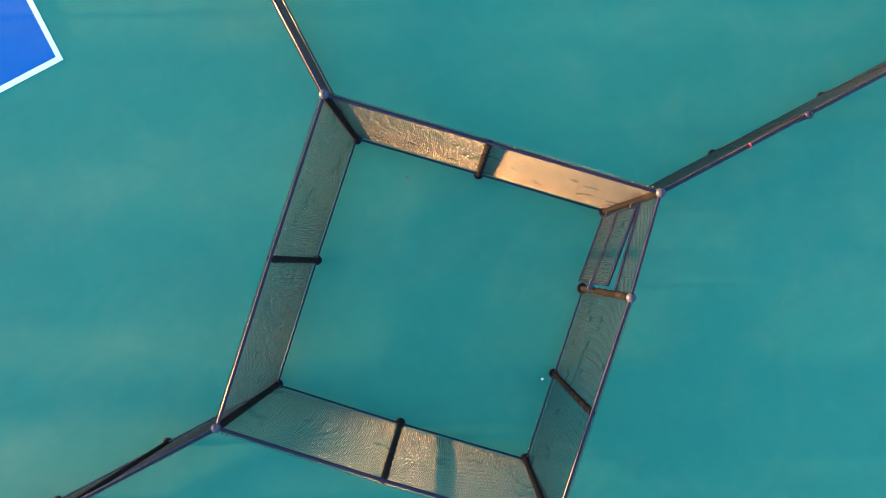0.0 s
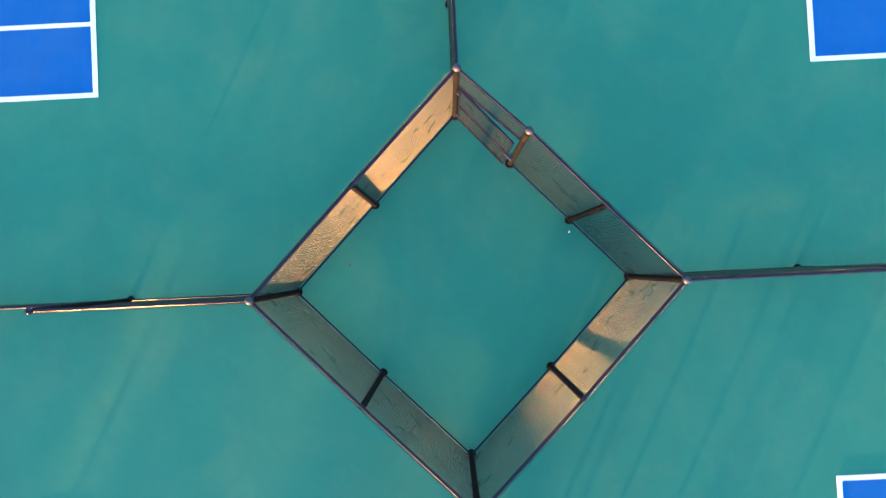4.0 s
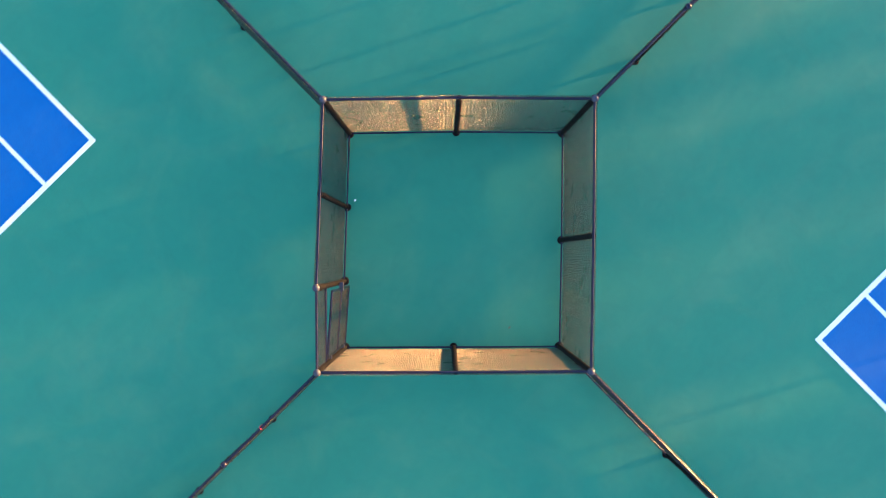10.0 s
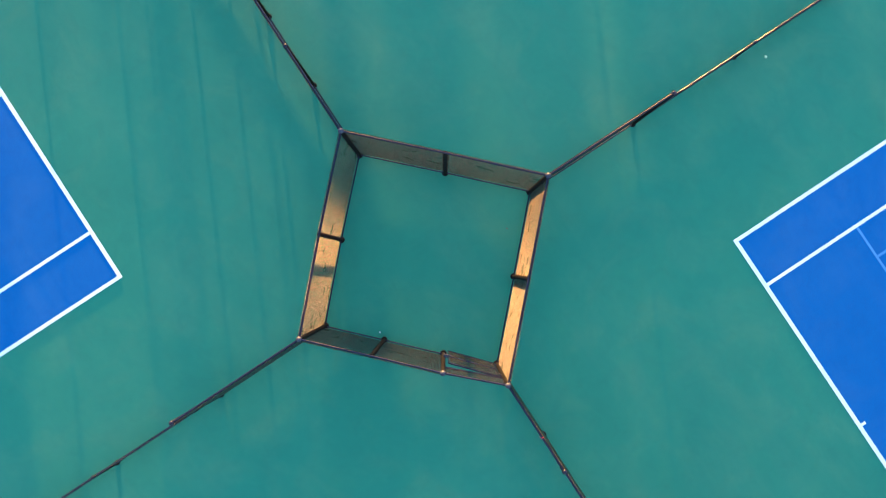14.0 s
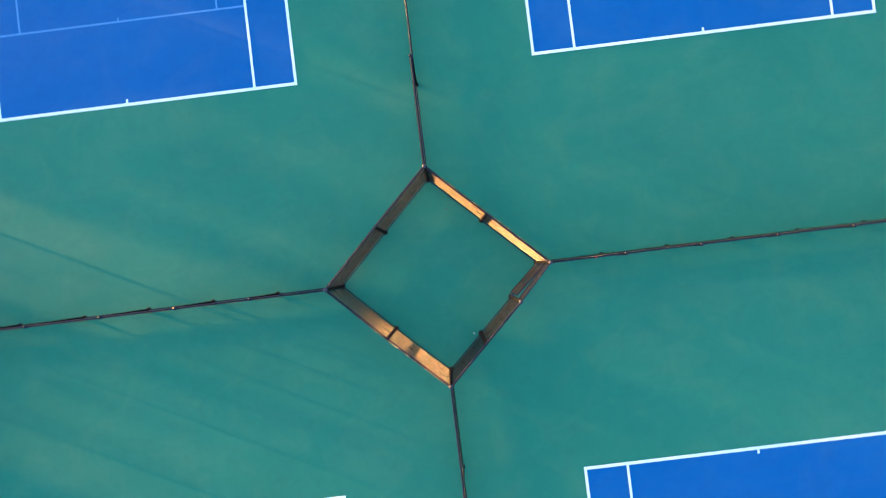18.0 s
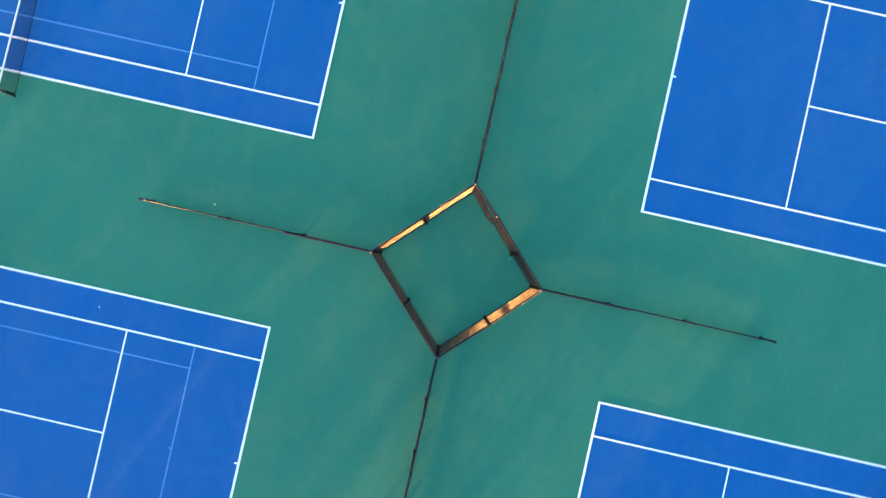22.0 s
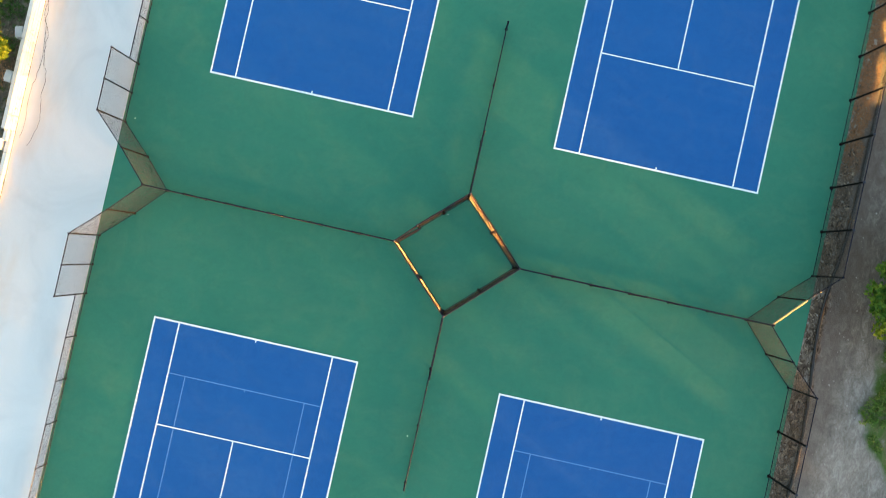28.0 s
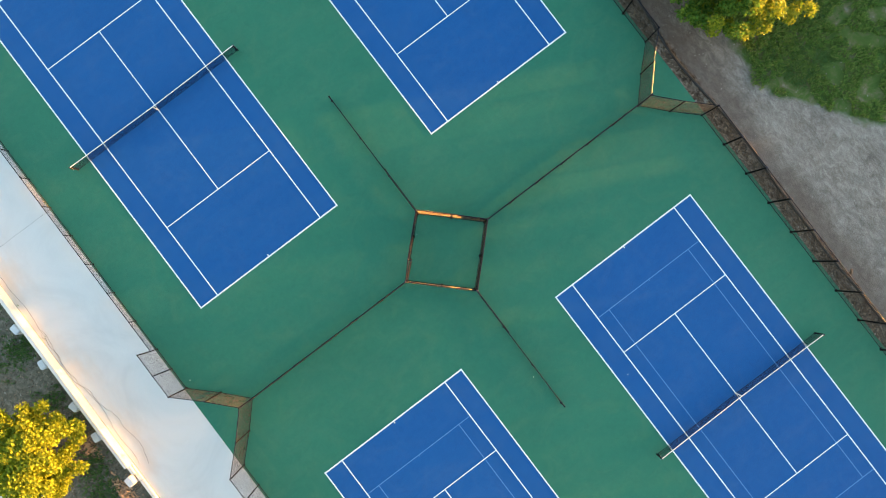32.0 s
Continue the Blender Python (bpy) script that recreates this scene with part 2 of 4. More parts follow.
def simple(name, lo, hi, scale=4.0, rough=0.8, bump=0.4, dist=0.02):
    n = Nodes(name, rough, spec=0.3)
    p = n.coords()
    f = n.noise(p, scale, 6, 0.7)
    c = n.ramp(f, [(0.3, lo), (0.72, hi)])
    c = n.mix(0.4, c, n.ramp(n.random(), [(0.0, lo), (1.0, hi)]))
    n.colour(c).bump(f, bump, dist)
    return n.m


BLOCK = simple("cream_wall_block", (0.60, 0.60, 0.57), (0.74, 0.74, 0.71), 5, 0.85, 0.4, 0.01)
WHITESTONE = simple("white_block", (0.55, 0.56, 0.58), (0.72, 0.73, 0.75), 4, 0.8, 0.4, 0.02)
WOOD = simple("split_wood", (0.32, 0.17, 0.085), (0.60, 0.39, 0.24), 7, 0.85, 0.6, 0.02)
BARK = simple("tree_bark", (0.07, 0.05, 0.035), (0.15, 0.11, 0.08), 9, 0.9, 0.8, 0.03)
PIPE = vinyl("black_drain_pipe", (0.010, 0.010, 0.012), 0.3, 0.5)
# yellow of low sun glinting on a rail, put into the base colour
GLINT_YELLOW = vinyl("sun_glint_rail", (0.34, 0.29, 0.14), 0.6, 0.4)
CABLE = vinyl("dark_cable", (0.11, 0.105, 0.10), 0.7, 0.2)
BALL = simple("tennis_ball_felt", (0.52, 0.66, 0.42), (0.66, 0.76, 0.56), 60, 0.95, 0.3, 0.002)
STONE = simple("grey_stone", (0.16, 0.15, 0.14), (0.38, 0.36, 0.34), 8, 0.9, 0.6, 0.03)


def leaf_mat(name, a, b, c):
    n = Nodes(name, 0.6, spec=0.3)
    n.colour(n.ramp(n.island(), [(0.0, a), (0.5, b), (1.0, c)]))
    n.b.inputs["Transmission Weight"].default_value = 0.0
    tr = n.t.nodes.new("ShaderNodeBsdfTranslucent")
    n.put(tr.inputs[0], n.ramp(n.island(), [(0.0, a), (0.5, b), (1.0, c)]))
    mx = n.t.nodes.new("ShaderNodeMixShader")
    mx.inputs[0].default_value = 0.35
    n.t.links.new(n.b.outputs[0], mx.inputs[1])
    n.t.links.new(tr.outputs[0], mx.inputs[2])
    n.t.links.new(mx.outputs[0], n.t.nodes["Material Output"].inputs[0])
    return n.m


# yellow leaves for crowns' sunward clumps carry sunlight in their colour; LEAF_G the rest
LEAF_E = leaf_mat("sunlit_leaves_east", (0.11, 0.19, 0.012), (0.22, 0.28, 0.014), (0.33, 0.36, 0.018))
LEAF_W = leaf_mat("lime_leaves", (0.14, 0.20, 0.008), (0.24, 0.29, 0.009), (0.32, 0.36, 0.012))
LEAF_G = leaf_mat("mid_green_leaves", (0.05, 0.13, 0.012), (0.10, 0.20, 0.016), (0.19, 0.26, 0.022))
GRASS = leaf_mat("grass_blades", (0.07, 0.16, 0.02), (0.13, 0.24, 0.035), (0.24, 0.29, 0.08))
WEED = leaf_mat("weed_leaves", (0.05, 0.12, 0.03), (0.08, 0.17, 0.04), (0.15, 0.22, 0.06))


# ---- building blocks ----
def part(name, bm, material, parent, label="", smooth=False):
    me = bpy.data.meshes.new(name)
    if isinstance(bm, tuple):
        me.from_pydata(bm[0], [], bm[1])
    else:
        bm.to_mesh(me)
        bm.free()
    me.materials.append(material)
    if smooth:
        me.shade_smooth()
    ob = new(name, me)
    ob.parent = parent
    if label:
        ob["label"] = label
    return ob


def share(src, name, parent, m):
    ob = new(name, src.data)
    ob.parent = parent
    ob.matrix_basis = m
    return ob


def thing(name, label, category, group="", kind="", at=(0, 0, 0)):
    ob = new(name)
    ob.location = at
    return tagged(ob, label, category, group, kind)


def box(x0, x1, y0, y1, z0, z1, bevel=0.0, bm=None):
    bm = bm or bmesh.new()
    r = bmesh.ops.create_cube(bm, size=1, matrix=Matrix.Translation(((x0 + x1) / 2, (y0 + y1) / 2, (z0 + z1) / 2)) @ Matrix.Diagonal((x1 - x0, y1 - y0, z1 - z0, 1)))
    if bevel:
        es = list({e for v in r["verts"] for e in v.link_edges})
        bmesh.ops.bevel(bm, geom=es, offset=bevel, segments=2, affect="EDGES")
    return bm


def rod(a, b, r, sides=12, bm=None, r2=None):
    """A round bar from a to b."""
    bm = bm or bmesh.new()
    a, b = Vector(a), Vector(b)
    d = b - a
    m = Matrix.Translation((a + b) / 2) @ d.to_track_quat("Z", "Y").to_matrix().to_4x4()
    made = bmesh.ops.create_cone(bm, cap_ends=True, segments=sides, radius1=r, radius2=r if r2 is None else r2, depth=d.length, matrix=m)
    for f in {f for v in made["verts"] for f in v.link_faces}:
        f.smooth = len(f.verts) == 4
        if len(f.verts) != 4:
            for e in f.edges:
                e.smooth = False
    return bm


def tube(points, r, sides=8):
    """A bent pipe through points."""
    vs, fs = [], []
    pts = [Vector(p) for p in points]
    for i, p in enumerate(pts):
        d = (pts[min(i + 1, len(pts) - 1)] - pts[max(i - 1, 0)]).normalized()
        u = d.cross(Vector((0, 0, 1)))
        u = u.normalized() if u.length > 1e-6 else Vector((1, 0, 0))
        w = u.cross(d)
        for k in range(sides):
            a = 2 * math.pi * k / sides
            vs.append(p + r * (math.cos(a) * u + math.sin(a) * w))
    for i in range(len(pts) - 1):
        for k in range(sides):
            k2 = (k + 1) % sides
            fs.append((i * sides + k, i * sides + k2, (i + 1) * sides + k2, (i + 1) * sides + k))
    return [tuple(v) for v in vs], fs


def wires(a, b, z0, z1, pitch=0.063, r=0.0027, barb=0.045, sides=6, data=None):
    """Chain link between two posts: two families of slanting wires, bent round each other."""
    vs, fs = data if data else ([], [])
    a, b = Vector((a[0], a[1], 0)), Vector((b[0], b[1], 0))
    L = (b - a).length
    e = (b - a) / L
    nrm = Vector((-e.y, e.x, 0))
    lo, hi = z0, z1 + 0.012 if barb else z1

    def bar(p, q, u2, w2, r):
        base = len(vs)
        for c in (p, q):
            for k in range(sides):
                t = 2 * math.pi * k / sides
                vs.append(tuple(c + r * (math.cos(t) * u2 + math.sin(t) * w2)))
        for k in range(sides):
            k2 = (k + 1) % sides
            fs.append((base + k, base + k2, base + sides + k2, base + sides + k))

    for s in (1, -1):
        off = nrm * (-0.0034 * s)
        d = (e * s + Vector((0, 0, 1))).normalized()
        u2 = nrm
        w2 = d.cross(u2)
        k0, k1 = (-(hi - lo), L) if s > 0 else (0, L + (hi - lo))
        for i in range(int(math.ceil(k0 / pitch)), int(k1 / pitch) + 1):
            u = i * pitch
            # z runs lo..hi, the wire's place along the fence is u + s * (z - lo)
            za, zb = lo, hi
            if s > 0:
                za, zb = max(za, lo - u), min(zb, lo + L - u)
            else:
                za, zb = max(za, lo + u - L), min(zb, lo + u)
            if zb - za < 0.02:
                continue
            p = a + e * (u + s * (za - lo)) + Vector((0, 0, za)) + off
            q = a + e * (u + s * (zb - lo)) + Vector((0, 0, zb)) + off
            bar(p, q, u2, w2, r)
            # twisted ends splay to both sides of the rail
            if barb and zb > hi - 1e-6:
                tip = q + nrm * s * 0.013 + e * s * 0.016 + Vector((0, 0, barb * 0.6))
                g = (tip - q).normalized()
                side = g.cross(e).normalized()
                bar(q, tip, side, g.cross(side), r * 1.2)
    return vs, fs


def weave(a, b, z0, z1, seed, twist=0.0, pitch=0.063, r=0.0027):
    """Chain link wire by wire: each one zigzags upward and hooks into its neighbours, a little out of true."""
    rng = random.Random(seed)
    a, b = Vector((a[0], a[1], 0)), Vector((b[0], b[1], 0))
    L = (b - a).length
    e = (b - a) / L
    nrm = Vector((-e.y, e.x, 0))
    n = int(round(L / (pitch / 2)))
    d = L / n
    m = int((z1 - z0) / d)
    h = (z1 - z0) / m
    vs, fs = [], []
    up = Vector((0, 0, 1))
    circle = [(math.cos(2 * math.pi * i / 5), math.sin(2 * math.pi * i / 5)) for i in range(5)]

    def bar(p, q, r):
        g = (q - p).normalized()
        u = g.cross(nrm).normalized()
        w = u.cross(g)
        k = len(vs)
        ring = [(w * c + u * s) * r for c, s in circle]
        vs.extend(tuple(p + v) for v in ring)
        vs.extend(tuple(q + v) for v in ring)
        fs.extend((k + i, k + (i + 1) % 5, k + 5 + (i + 1) % 5, k + 5 + i) for i in range(5))

    for i in range(n):
        o = 0.0034 + rng.gauss(0, 0.0008)
        lean = rng.gauss(twist, 0.0008)
        sag = rng.gauss(0, 0.0015)
        x0, x1 = i * d - 0.001, (i + 1) * d + 0.001
        if i % 2:
            x0, x1 = x1, x0
        last = None
        for j in range(m):
            xa, xb = (x0, x1) if j % 2 == 0 else (x1, x0)
            side = 1 if xb > xa else -1
            p = a + e * xa + nrm * (side * (o - lean) + sag) + up * (z0 + j * h)
            q = a + e * xb + nrm * (side * (o + lean) + sag) + up * (z0 + (j + 1) * h)
            bar(p, q, r)
            last = (q, side)
        q, side = last
        bar(q, q + e * side * 0.012 + nrm * rng.uniform(0.002, 0.010) + up * rng.uniform(0.028, 0.036), r * 1.2)
    return vs, fs


def post(parent, x, y, h, r=0.038, cap=True):
    ob = part("post", rod((0, 0, 0), (0, 0, h), r, 16), POST, parent, smooth=False)
    ob.location = (x, y, 0)
    collar = part("base_collar", rod((0, 0, 0), (0, 0, 0.02), r * 1.9, 16, r2=r * 1.5), POST, ob)
    if cap:
        bm = bmesh.new()
        bmesh.ops.create_uvsphere(bm, u_segments=14, v_segments=8, radius=r * 1.32)
        bmesh.ops.scale(bm, vec=(1, 1, 0.9), verts=bm.verts)
        for v in bm.verts:
            v.co.z = max(v.co.z, -0.02) + h + 0.015
        bright = r > 0.045
        part("post_cap", bm, CAP if bright else RAIL, ob, "dull blue-grey domed metal cap" if bright else "black vinyl domed cap", smooth=True)
    return ob


def rail(parent, name, a, b, r=0.023):
    return part(name, rod(a, b, r, 12), RAIL, parent)


def ties(parent, x, y, h, side):
    """Wire ties that hold the mesh to a post."""
    bm = bmesh.new()
    z = 0.25
    while z < h - 0.1:
        rod((x - 0.068 * side[1], y + 0.068 * side[0], z), (x + 0.068 * side[1], y - 0.068 * side[0], z), 0.006, 5, bm)
        rod((x, y, z - 0.011), (x, y, z + 0.011), 0.042, 10, bm)
        z += 0.35
    part("wire_ties", bm, WIRE, parent)["kind"] = "stuff"


def tension_bands(parent, x, y, h, side):
    """Clamped bands with bolts, one by one up a post."""
    turn = Matrix.Rotation(math.atan2(side[1], side[0]), 4, "Z")
    first, z = None, 0.25
    while z < h - 0.1:
        m = Matrix.Translation((x, y, z)) @ turn
        if first is None:
            bm = rod((0, -0.068, 0), (0, 0.068, 0), 0.006, 5)
            rod((0, 0, -0.011), (0, 0, 0.011), 0.0515, 10, bm)
            first = part("tension_band", bm, POST, parent)
            first.matrix_basis = m
        else:
            share(first, "tension_band", parent, m)
        z += 0.35


def fence_span(parent, a, b, h, mesh=True, mid=(), shift=0.0, woven=0, twist=0.0):
    """Rails and mesh between two posts a and b."""
    ax, ay = a[:2]
    bx, by = b[:2]
    rail(parent, "top_rail", (ax, ay, h), (bx, by, h))
    rail(parent, "bottom_rail", (ax, ay, 0.055), (bx, by, 0.055), 0.0185)
    for z in mid:
        rail(parent, "middle_rail", (ax, ay, z), (bx, by, z), 0.019)
    if mesh:
        q = Vector((ay - by, bx - ax)).normalized() * shift
        a, b = (ax + q.x, ay + q.y), (bx + q.x, by + q.y)
        part("chain_link_mesh", weave(a, b, 0.04, h + 0.012, woven, twist) if woven else wires(a, b, 0.04, h), WIRE, parent, "woven black chain-link wire", smooth=True)["kind"] = "stuff"


def fence_run(label, pts, h, posts=True, group="", skip_first=False, r=0.033, mid=(), shift=0.0):
    f = thing("chain_link_fence", label, "fence", group)
    for i, p in enumerate(pts):
        if posts and not (skip_first and i == 0):
            post(f, p[0], p[1], h, r)
            q = pts[i - 1] if i else pts[1]
            d = (Vector(p[:2]) - Vector(q[:2])).normalized()
            ties(f, p[0], p[1], h, d)
        if i:
            fence_span(f, pts[i - 1], p, h, mid=mid, shift=shift)
    return f


# ---- ground ----
bm = bmesh.new()
bmesh.ops.create_grid(bm, x_segments=2, y_segments=2, size=1500)
for v in bm.verts:
    v.co.z = -0.03
tagged(part("ground", bm, GROUND, None), "grey-brown gravel and dirt ground", "ground", kind="structure")

EDGE = 18.65
tagged(part("court_slab", box(-EDGE, EDGE, -37.2, 37.2, -0.25, 0.0), GREEN, None), "green acrylic tennis court surround", "floor", kind="structure")

# ---- tennis courts ----
CX, CY, CW, CL, ALLEY = 3.768, 6.552, 10.97, 23.77, 1.37


def tennis_court(sx, sy, youth):
    c = thing("tennis_court", "blue hard tennis court with crisp white lines" + (" and pale blue youth lines" if youth else ""), "tennis court", "tennis courts", "structure")

    def strip(name, x0, x1, y0, y1, mat, z, label=""):
        xs = sorted((sx * (CX + x0), sx * (CX + x1)))
        ys = sorted((sy * (CY + y0), sy * (CY + y1)))
        return part(name, box(xs[0], xs[1], ys[0], ys[1], z - 0.003, z), mat, c, label)

    strip("playing_surface", 0.02, CW - 0.02, 0.02, CL - 0.02, BLUE, 0.004)
    w = 0.07
    strip("baseline", 0, CW, 0, 0.10, WHITE, 0.009)
    strip("baseline", 0, CW, CL - 0.10, CL, WHITE, 0.009)
    for x in (0, CW - 0.09):
        strip("doubles_sideline", x, x + 0.09, 0.10, CL - 0.10, WHITE, 0.009)
    for x in (ALLEY - 0.04, CW - ALLEY - 0.04):
        strip("singles_sideline", x, x + 0.08, 0.10, CL - 0.10, WHITE, 0.009)
    for y in (5.485, CL - 5.485):
        strip("service_line", ALLEY + 0.04, CW - ALLEY - 0.04, y - w / 2, y + w / 2, WHITE, 0.009)
    strip("centre_service_line", CW / 2 - w / 2, CW / 2 + w / 2, 5.485 + w / 2, CL - 5.485 - w / 2, WHITE, 0.009)
    for y0, y1 in ((0.10, 0.22), (CL - 0.22, CL - 0.10)):
        strip("centre_mark", CW / 2 - w / 2, CW / 2 + w / 2, y0, y1, WHITE, 0.009)
    if youth:
        e = 2.74
        for y in (e, CL - e):
            strip("youth_baseline", ALLEY + 0.04, CW - ALLEY - 0.03, y - 0.03, y + 0.03, PALE, 0.0065, "pale blue painted line")
        for x in (ALLEY + 0.915, CW - ALLEY - 0.915):
            for y0, y1 in ((e + 0.03, 5.44), (5.53, CL - 5.53), (CL - 5.44, CL - e - 0.03)):
                strip("youth_sideline", x - 0.03, x + 0.03, y0, y1, PALE, 0.0065, "pale blue painted line")
        for y0, y1 in ((e + 0.03, e + 0.13), (CL - e - 0.13, CL - e - 0.03)):
            strip("youth_centre_mark", CW / 2 - 0.022, CW / 2 + 0.022, y0, y1, PALE, 0.0065, "pale blue painted line")


def tennis_net(sx, sy):
    y = sy * (CY + CL / 2)
    xa, xb = sorted((sx * (CX - 0.914), sx * (CX + CW + 0.914)))
    xm = (xa + xb) / 2
    n = thing("tennis_net", "black tennis net with white top tape on dark green posts", "tennis net", "tennis nets", at=(0, 0, 0))
    top = lambda x: 0.914 + (1.07 - 0.914) * abs(x - xm) / ((xb - xa) / 2)
    for x in (xa, xb):
        p = part("net_post", rod((x, y, 0), (x, y, 1.10), 0.038, 14), STEEL, n)
        part("post_cap", rod((x, y, 1.10), (x, y, 1.12), 0.042, 14, r2=0.03), CAP, p)
        part("crank_box", box(x - 0.03, x + 0.03, y - 0.10, y - 0.035, 0.78, 0.98, 0.006), STEEL, p)
    # mesh
    vs, fs = [], []

    def strand(p, q, r=0.0037):
        base = len(vs)
        d = (Vector(q) - Vector(p)).normalized()
        u = d.cross(Vector((0, 1, 0))).normalized()
        w = Vector((0, 1, 0))
        for c in (p, q):
            for k in range(4):
                t = math.pi / 2 * k
                vs.append(tuple(Vector(c) + r * (math.cos(t) * u + math.sin(t) * w)))
        for k in range(4):
            k2 = (k + 1) % 4
            fs.append((base + k, base + k2, base + 4 + k2, base + 4 + k))

    k = int((xb - xa) / 0.045)
    xs = [xa + (xb - xa) * i / k for i in range(k + 1)]
    for x in xs:
        strand((x, y, 0.04), (x, y, top(x) - 0.02))
    m = 22
    for j in range(m):
        f = (j + 0.3) / m
        for x0, x1 in ((xa, xm), (xm, xb)):
            strand((x0, y, 0.04 + f * (top(x0) - 0.06)), (x1, y, 0.04 + f * (top(x1) - 0.06)))
    part("net_mesh", (vs, fs), NETCORD, n, "black knotted net mesh")
    # tape, folded over the cable
    bm = bmesh.new()
    prof = [(-0.014, -0.06), (-0.026, 0.006), (-0.020, 0.012), (0.020, 0.012), (0.026, 0.006), (0.014, -0.06)]
    rows = []
    for x in (xa + 0.04, xm, xb - 0.04):
        rows.append([bm.verts.new((x, y + dy, top(x) + dz)) for dy, dz in prof])
    for r0, r1 in zip(rows, rows[1:]):
        for i in range(len(prof) - 1):
            bm.faces.new((r0[i], r0[i + 1], r1[i + 1], r1[i]))
    part("top_tape", bm, TAPE, n, "white canvas top tape")
    part("centre_strap", box(xm - 0.03, xm + 0.03, y - 0.016, y + 0.016, 0.01, 0.92, 0.004), TAPE, n, "white webbing centre strap")
    part("strap_anchor", box(xm - 0.06, xm + 0.06, y - 0.06, y + 0.06, 0.009, 0.022, 0.003), TAPE, n)
    part("bottom_cord", rod((xa, y, 0.04), (xb, y, 0.04), 0.009, 6), NETCORD, n)
    for x, s in ((xa, 1), (xb, -1)):
        bm = bmesh.new()
        for z in (1.02, 0.9, 0.78, 0.6):
            rod((x - s * 0.05, y - 0.07, z), (x + s * 0.09, y + 0.03, z + 0.03), 0.008, 5, bm)
        part("lacing", bm, TAPE, n, "white lacing cord tied round the post")["kind"] = "stuff"
    for x in (xa + 0.06, xb - 0.06):
        part("side_band", box(x - 0.03, x + 0.03, y - 0.006, y + 0.006, 0.03, 1.0, 0.002), NETCORD, n, "black canvas side band")


for sx in (-1, 1):
    for sy in (-1, 1):
        tennis_court(sx, sy, sy < 0)
        tennis_net(sx, sy)

# ---- fenced square in the middle ----
H = 2.98
N, E, S, W = (0.0, 3.02), (3.081, 0.0), (0.0, -3.025), (-3.099, 0.0)
M_NE, M_SE, M_SW = (1.562, 1.523), (1.538, -1.53), (-1.53, -1.535)
G, M_NW = (-2.17, 0.963), (-1.082, 1.99)
enclosure = thing("fence_enclosure", "square pen of tall black-railed chain-link fence", "fence")
for p, r in ((N, 0.048), (E, 0.048), (S, 0.048), (W, 0.048), (G, 0.048), (M_NE, 0.043), (M_SE, 0.043), (M_SW, 0.043), (M_NW, 0.043)):
    post(enclosure, p[0], p[1], H, r, cap=p not in (M_NE, M_SE, M_SW, M_NW))
    tension_bands(enclosure, p[0], p[1], H, Vector(p).normalized())
for i, (a, b) in enumerate(((N, M_NE), (M_NE, E), (E, M_SE), (M_SE, S), (S, M_SW), (M_SW, W), (G, M_NW), (M_NW, N))):
    fence_span(enclosure, a, b, H, shift=0.036, woven=0 if S in (a, b) and M_SW in (a, b) or W in (a, b) else 40 + i, twist=-0.003 if i < 4 else 0.0)
# panel over the gate
rail(enclosure, "top_rail", (*W, H), (*G, H))
rail(enclosure, "transom_rail", (*W, 2.16), (*G, 2.16))
part("chain_link_mesh", weave(W, G, 2.16, H + 0.012, 50), WIRE, enclosure, "woven black chain-link wire", smooth=True)["kind"] = "stuff"


def chain_link_gate():
    """The leaf stands a little open, swung inwards from its hinges at the corner post."""
    g = thing("chain_link_gate", "black-framed chain-link gate standing slightly ajar", "gate")
    d = (Vector(G) - Vector(W)).normalized()
    Lg = (Vector(G) - Vector(W)).length
    turn = Matrix.Rotation(radians(-4.5), 2)
    d = turn @ d
    a = Vector(W) + d * 0.09
    b = Vector(W) + d * (Lg - 0.10)
    z0, z1 = 0.08, 2.08
    for nm, z in (("top_bar", z1), ("middle_bar", 1.05), ("bottom_bar", z0)):
        rail(g, nm, (a.x, a.y, z), (b.x, b.y, z), 0.021)
    for nm, p in (("hinge_stile", a), ("latch_stile", b)):
        rail(g, nm, (p.x, p.y, z0), (p.x, p.y, z1), 0.021)
    part("chain_link_mesh", weave(a, b, z0, z1, 51), WIRE, g, "woven black chain-link wire", smooth=True)["kind"] = "stuff"
    for z in (0.35, 1.8):
        bm = box(-0.02, 0.10, -0.03, 0.03, z - 0.04, z + 0.04, 0.006)
        h = part("hinge", bm, CAP, g, "worn steel strap hinge")
        h.matrix_basis = Matrix.Translation((W[0], W[1], 0)) @ Matrix.Rotation(math.atan2(d.y, d.x), 4, "Z")
    bm = box(-0.05, 0.12, -0.035, 0.035, 1.0, 1.09, 0.008)
    rod((0.06, -0.07, 1.045), (0.06, 0.07, 1.045), 0.01, 8, bm)
    latch = part("fork_latch", bm, CAP, g, "steel fork latch")
    latch.matrix_basis = Matrix.Translation((b.x, b.y, 0)) @ Matrix.Rotation(math.atan2(d.y, d.x), 4, "Z")


chain_link_gate()

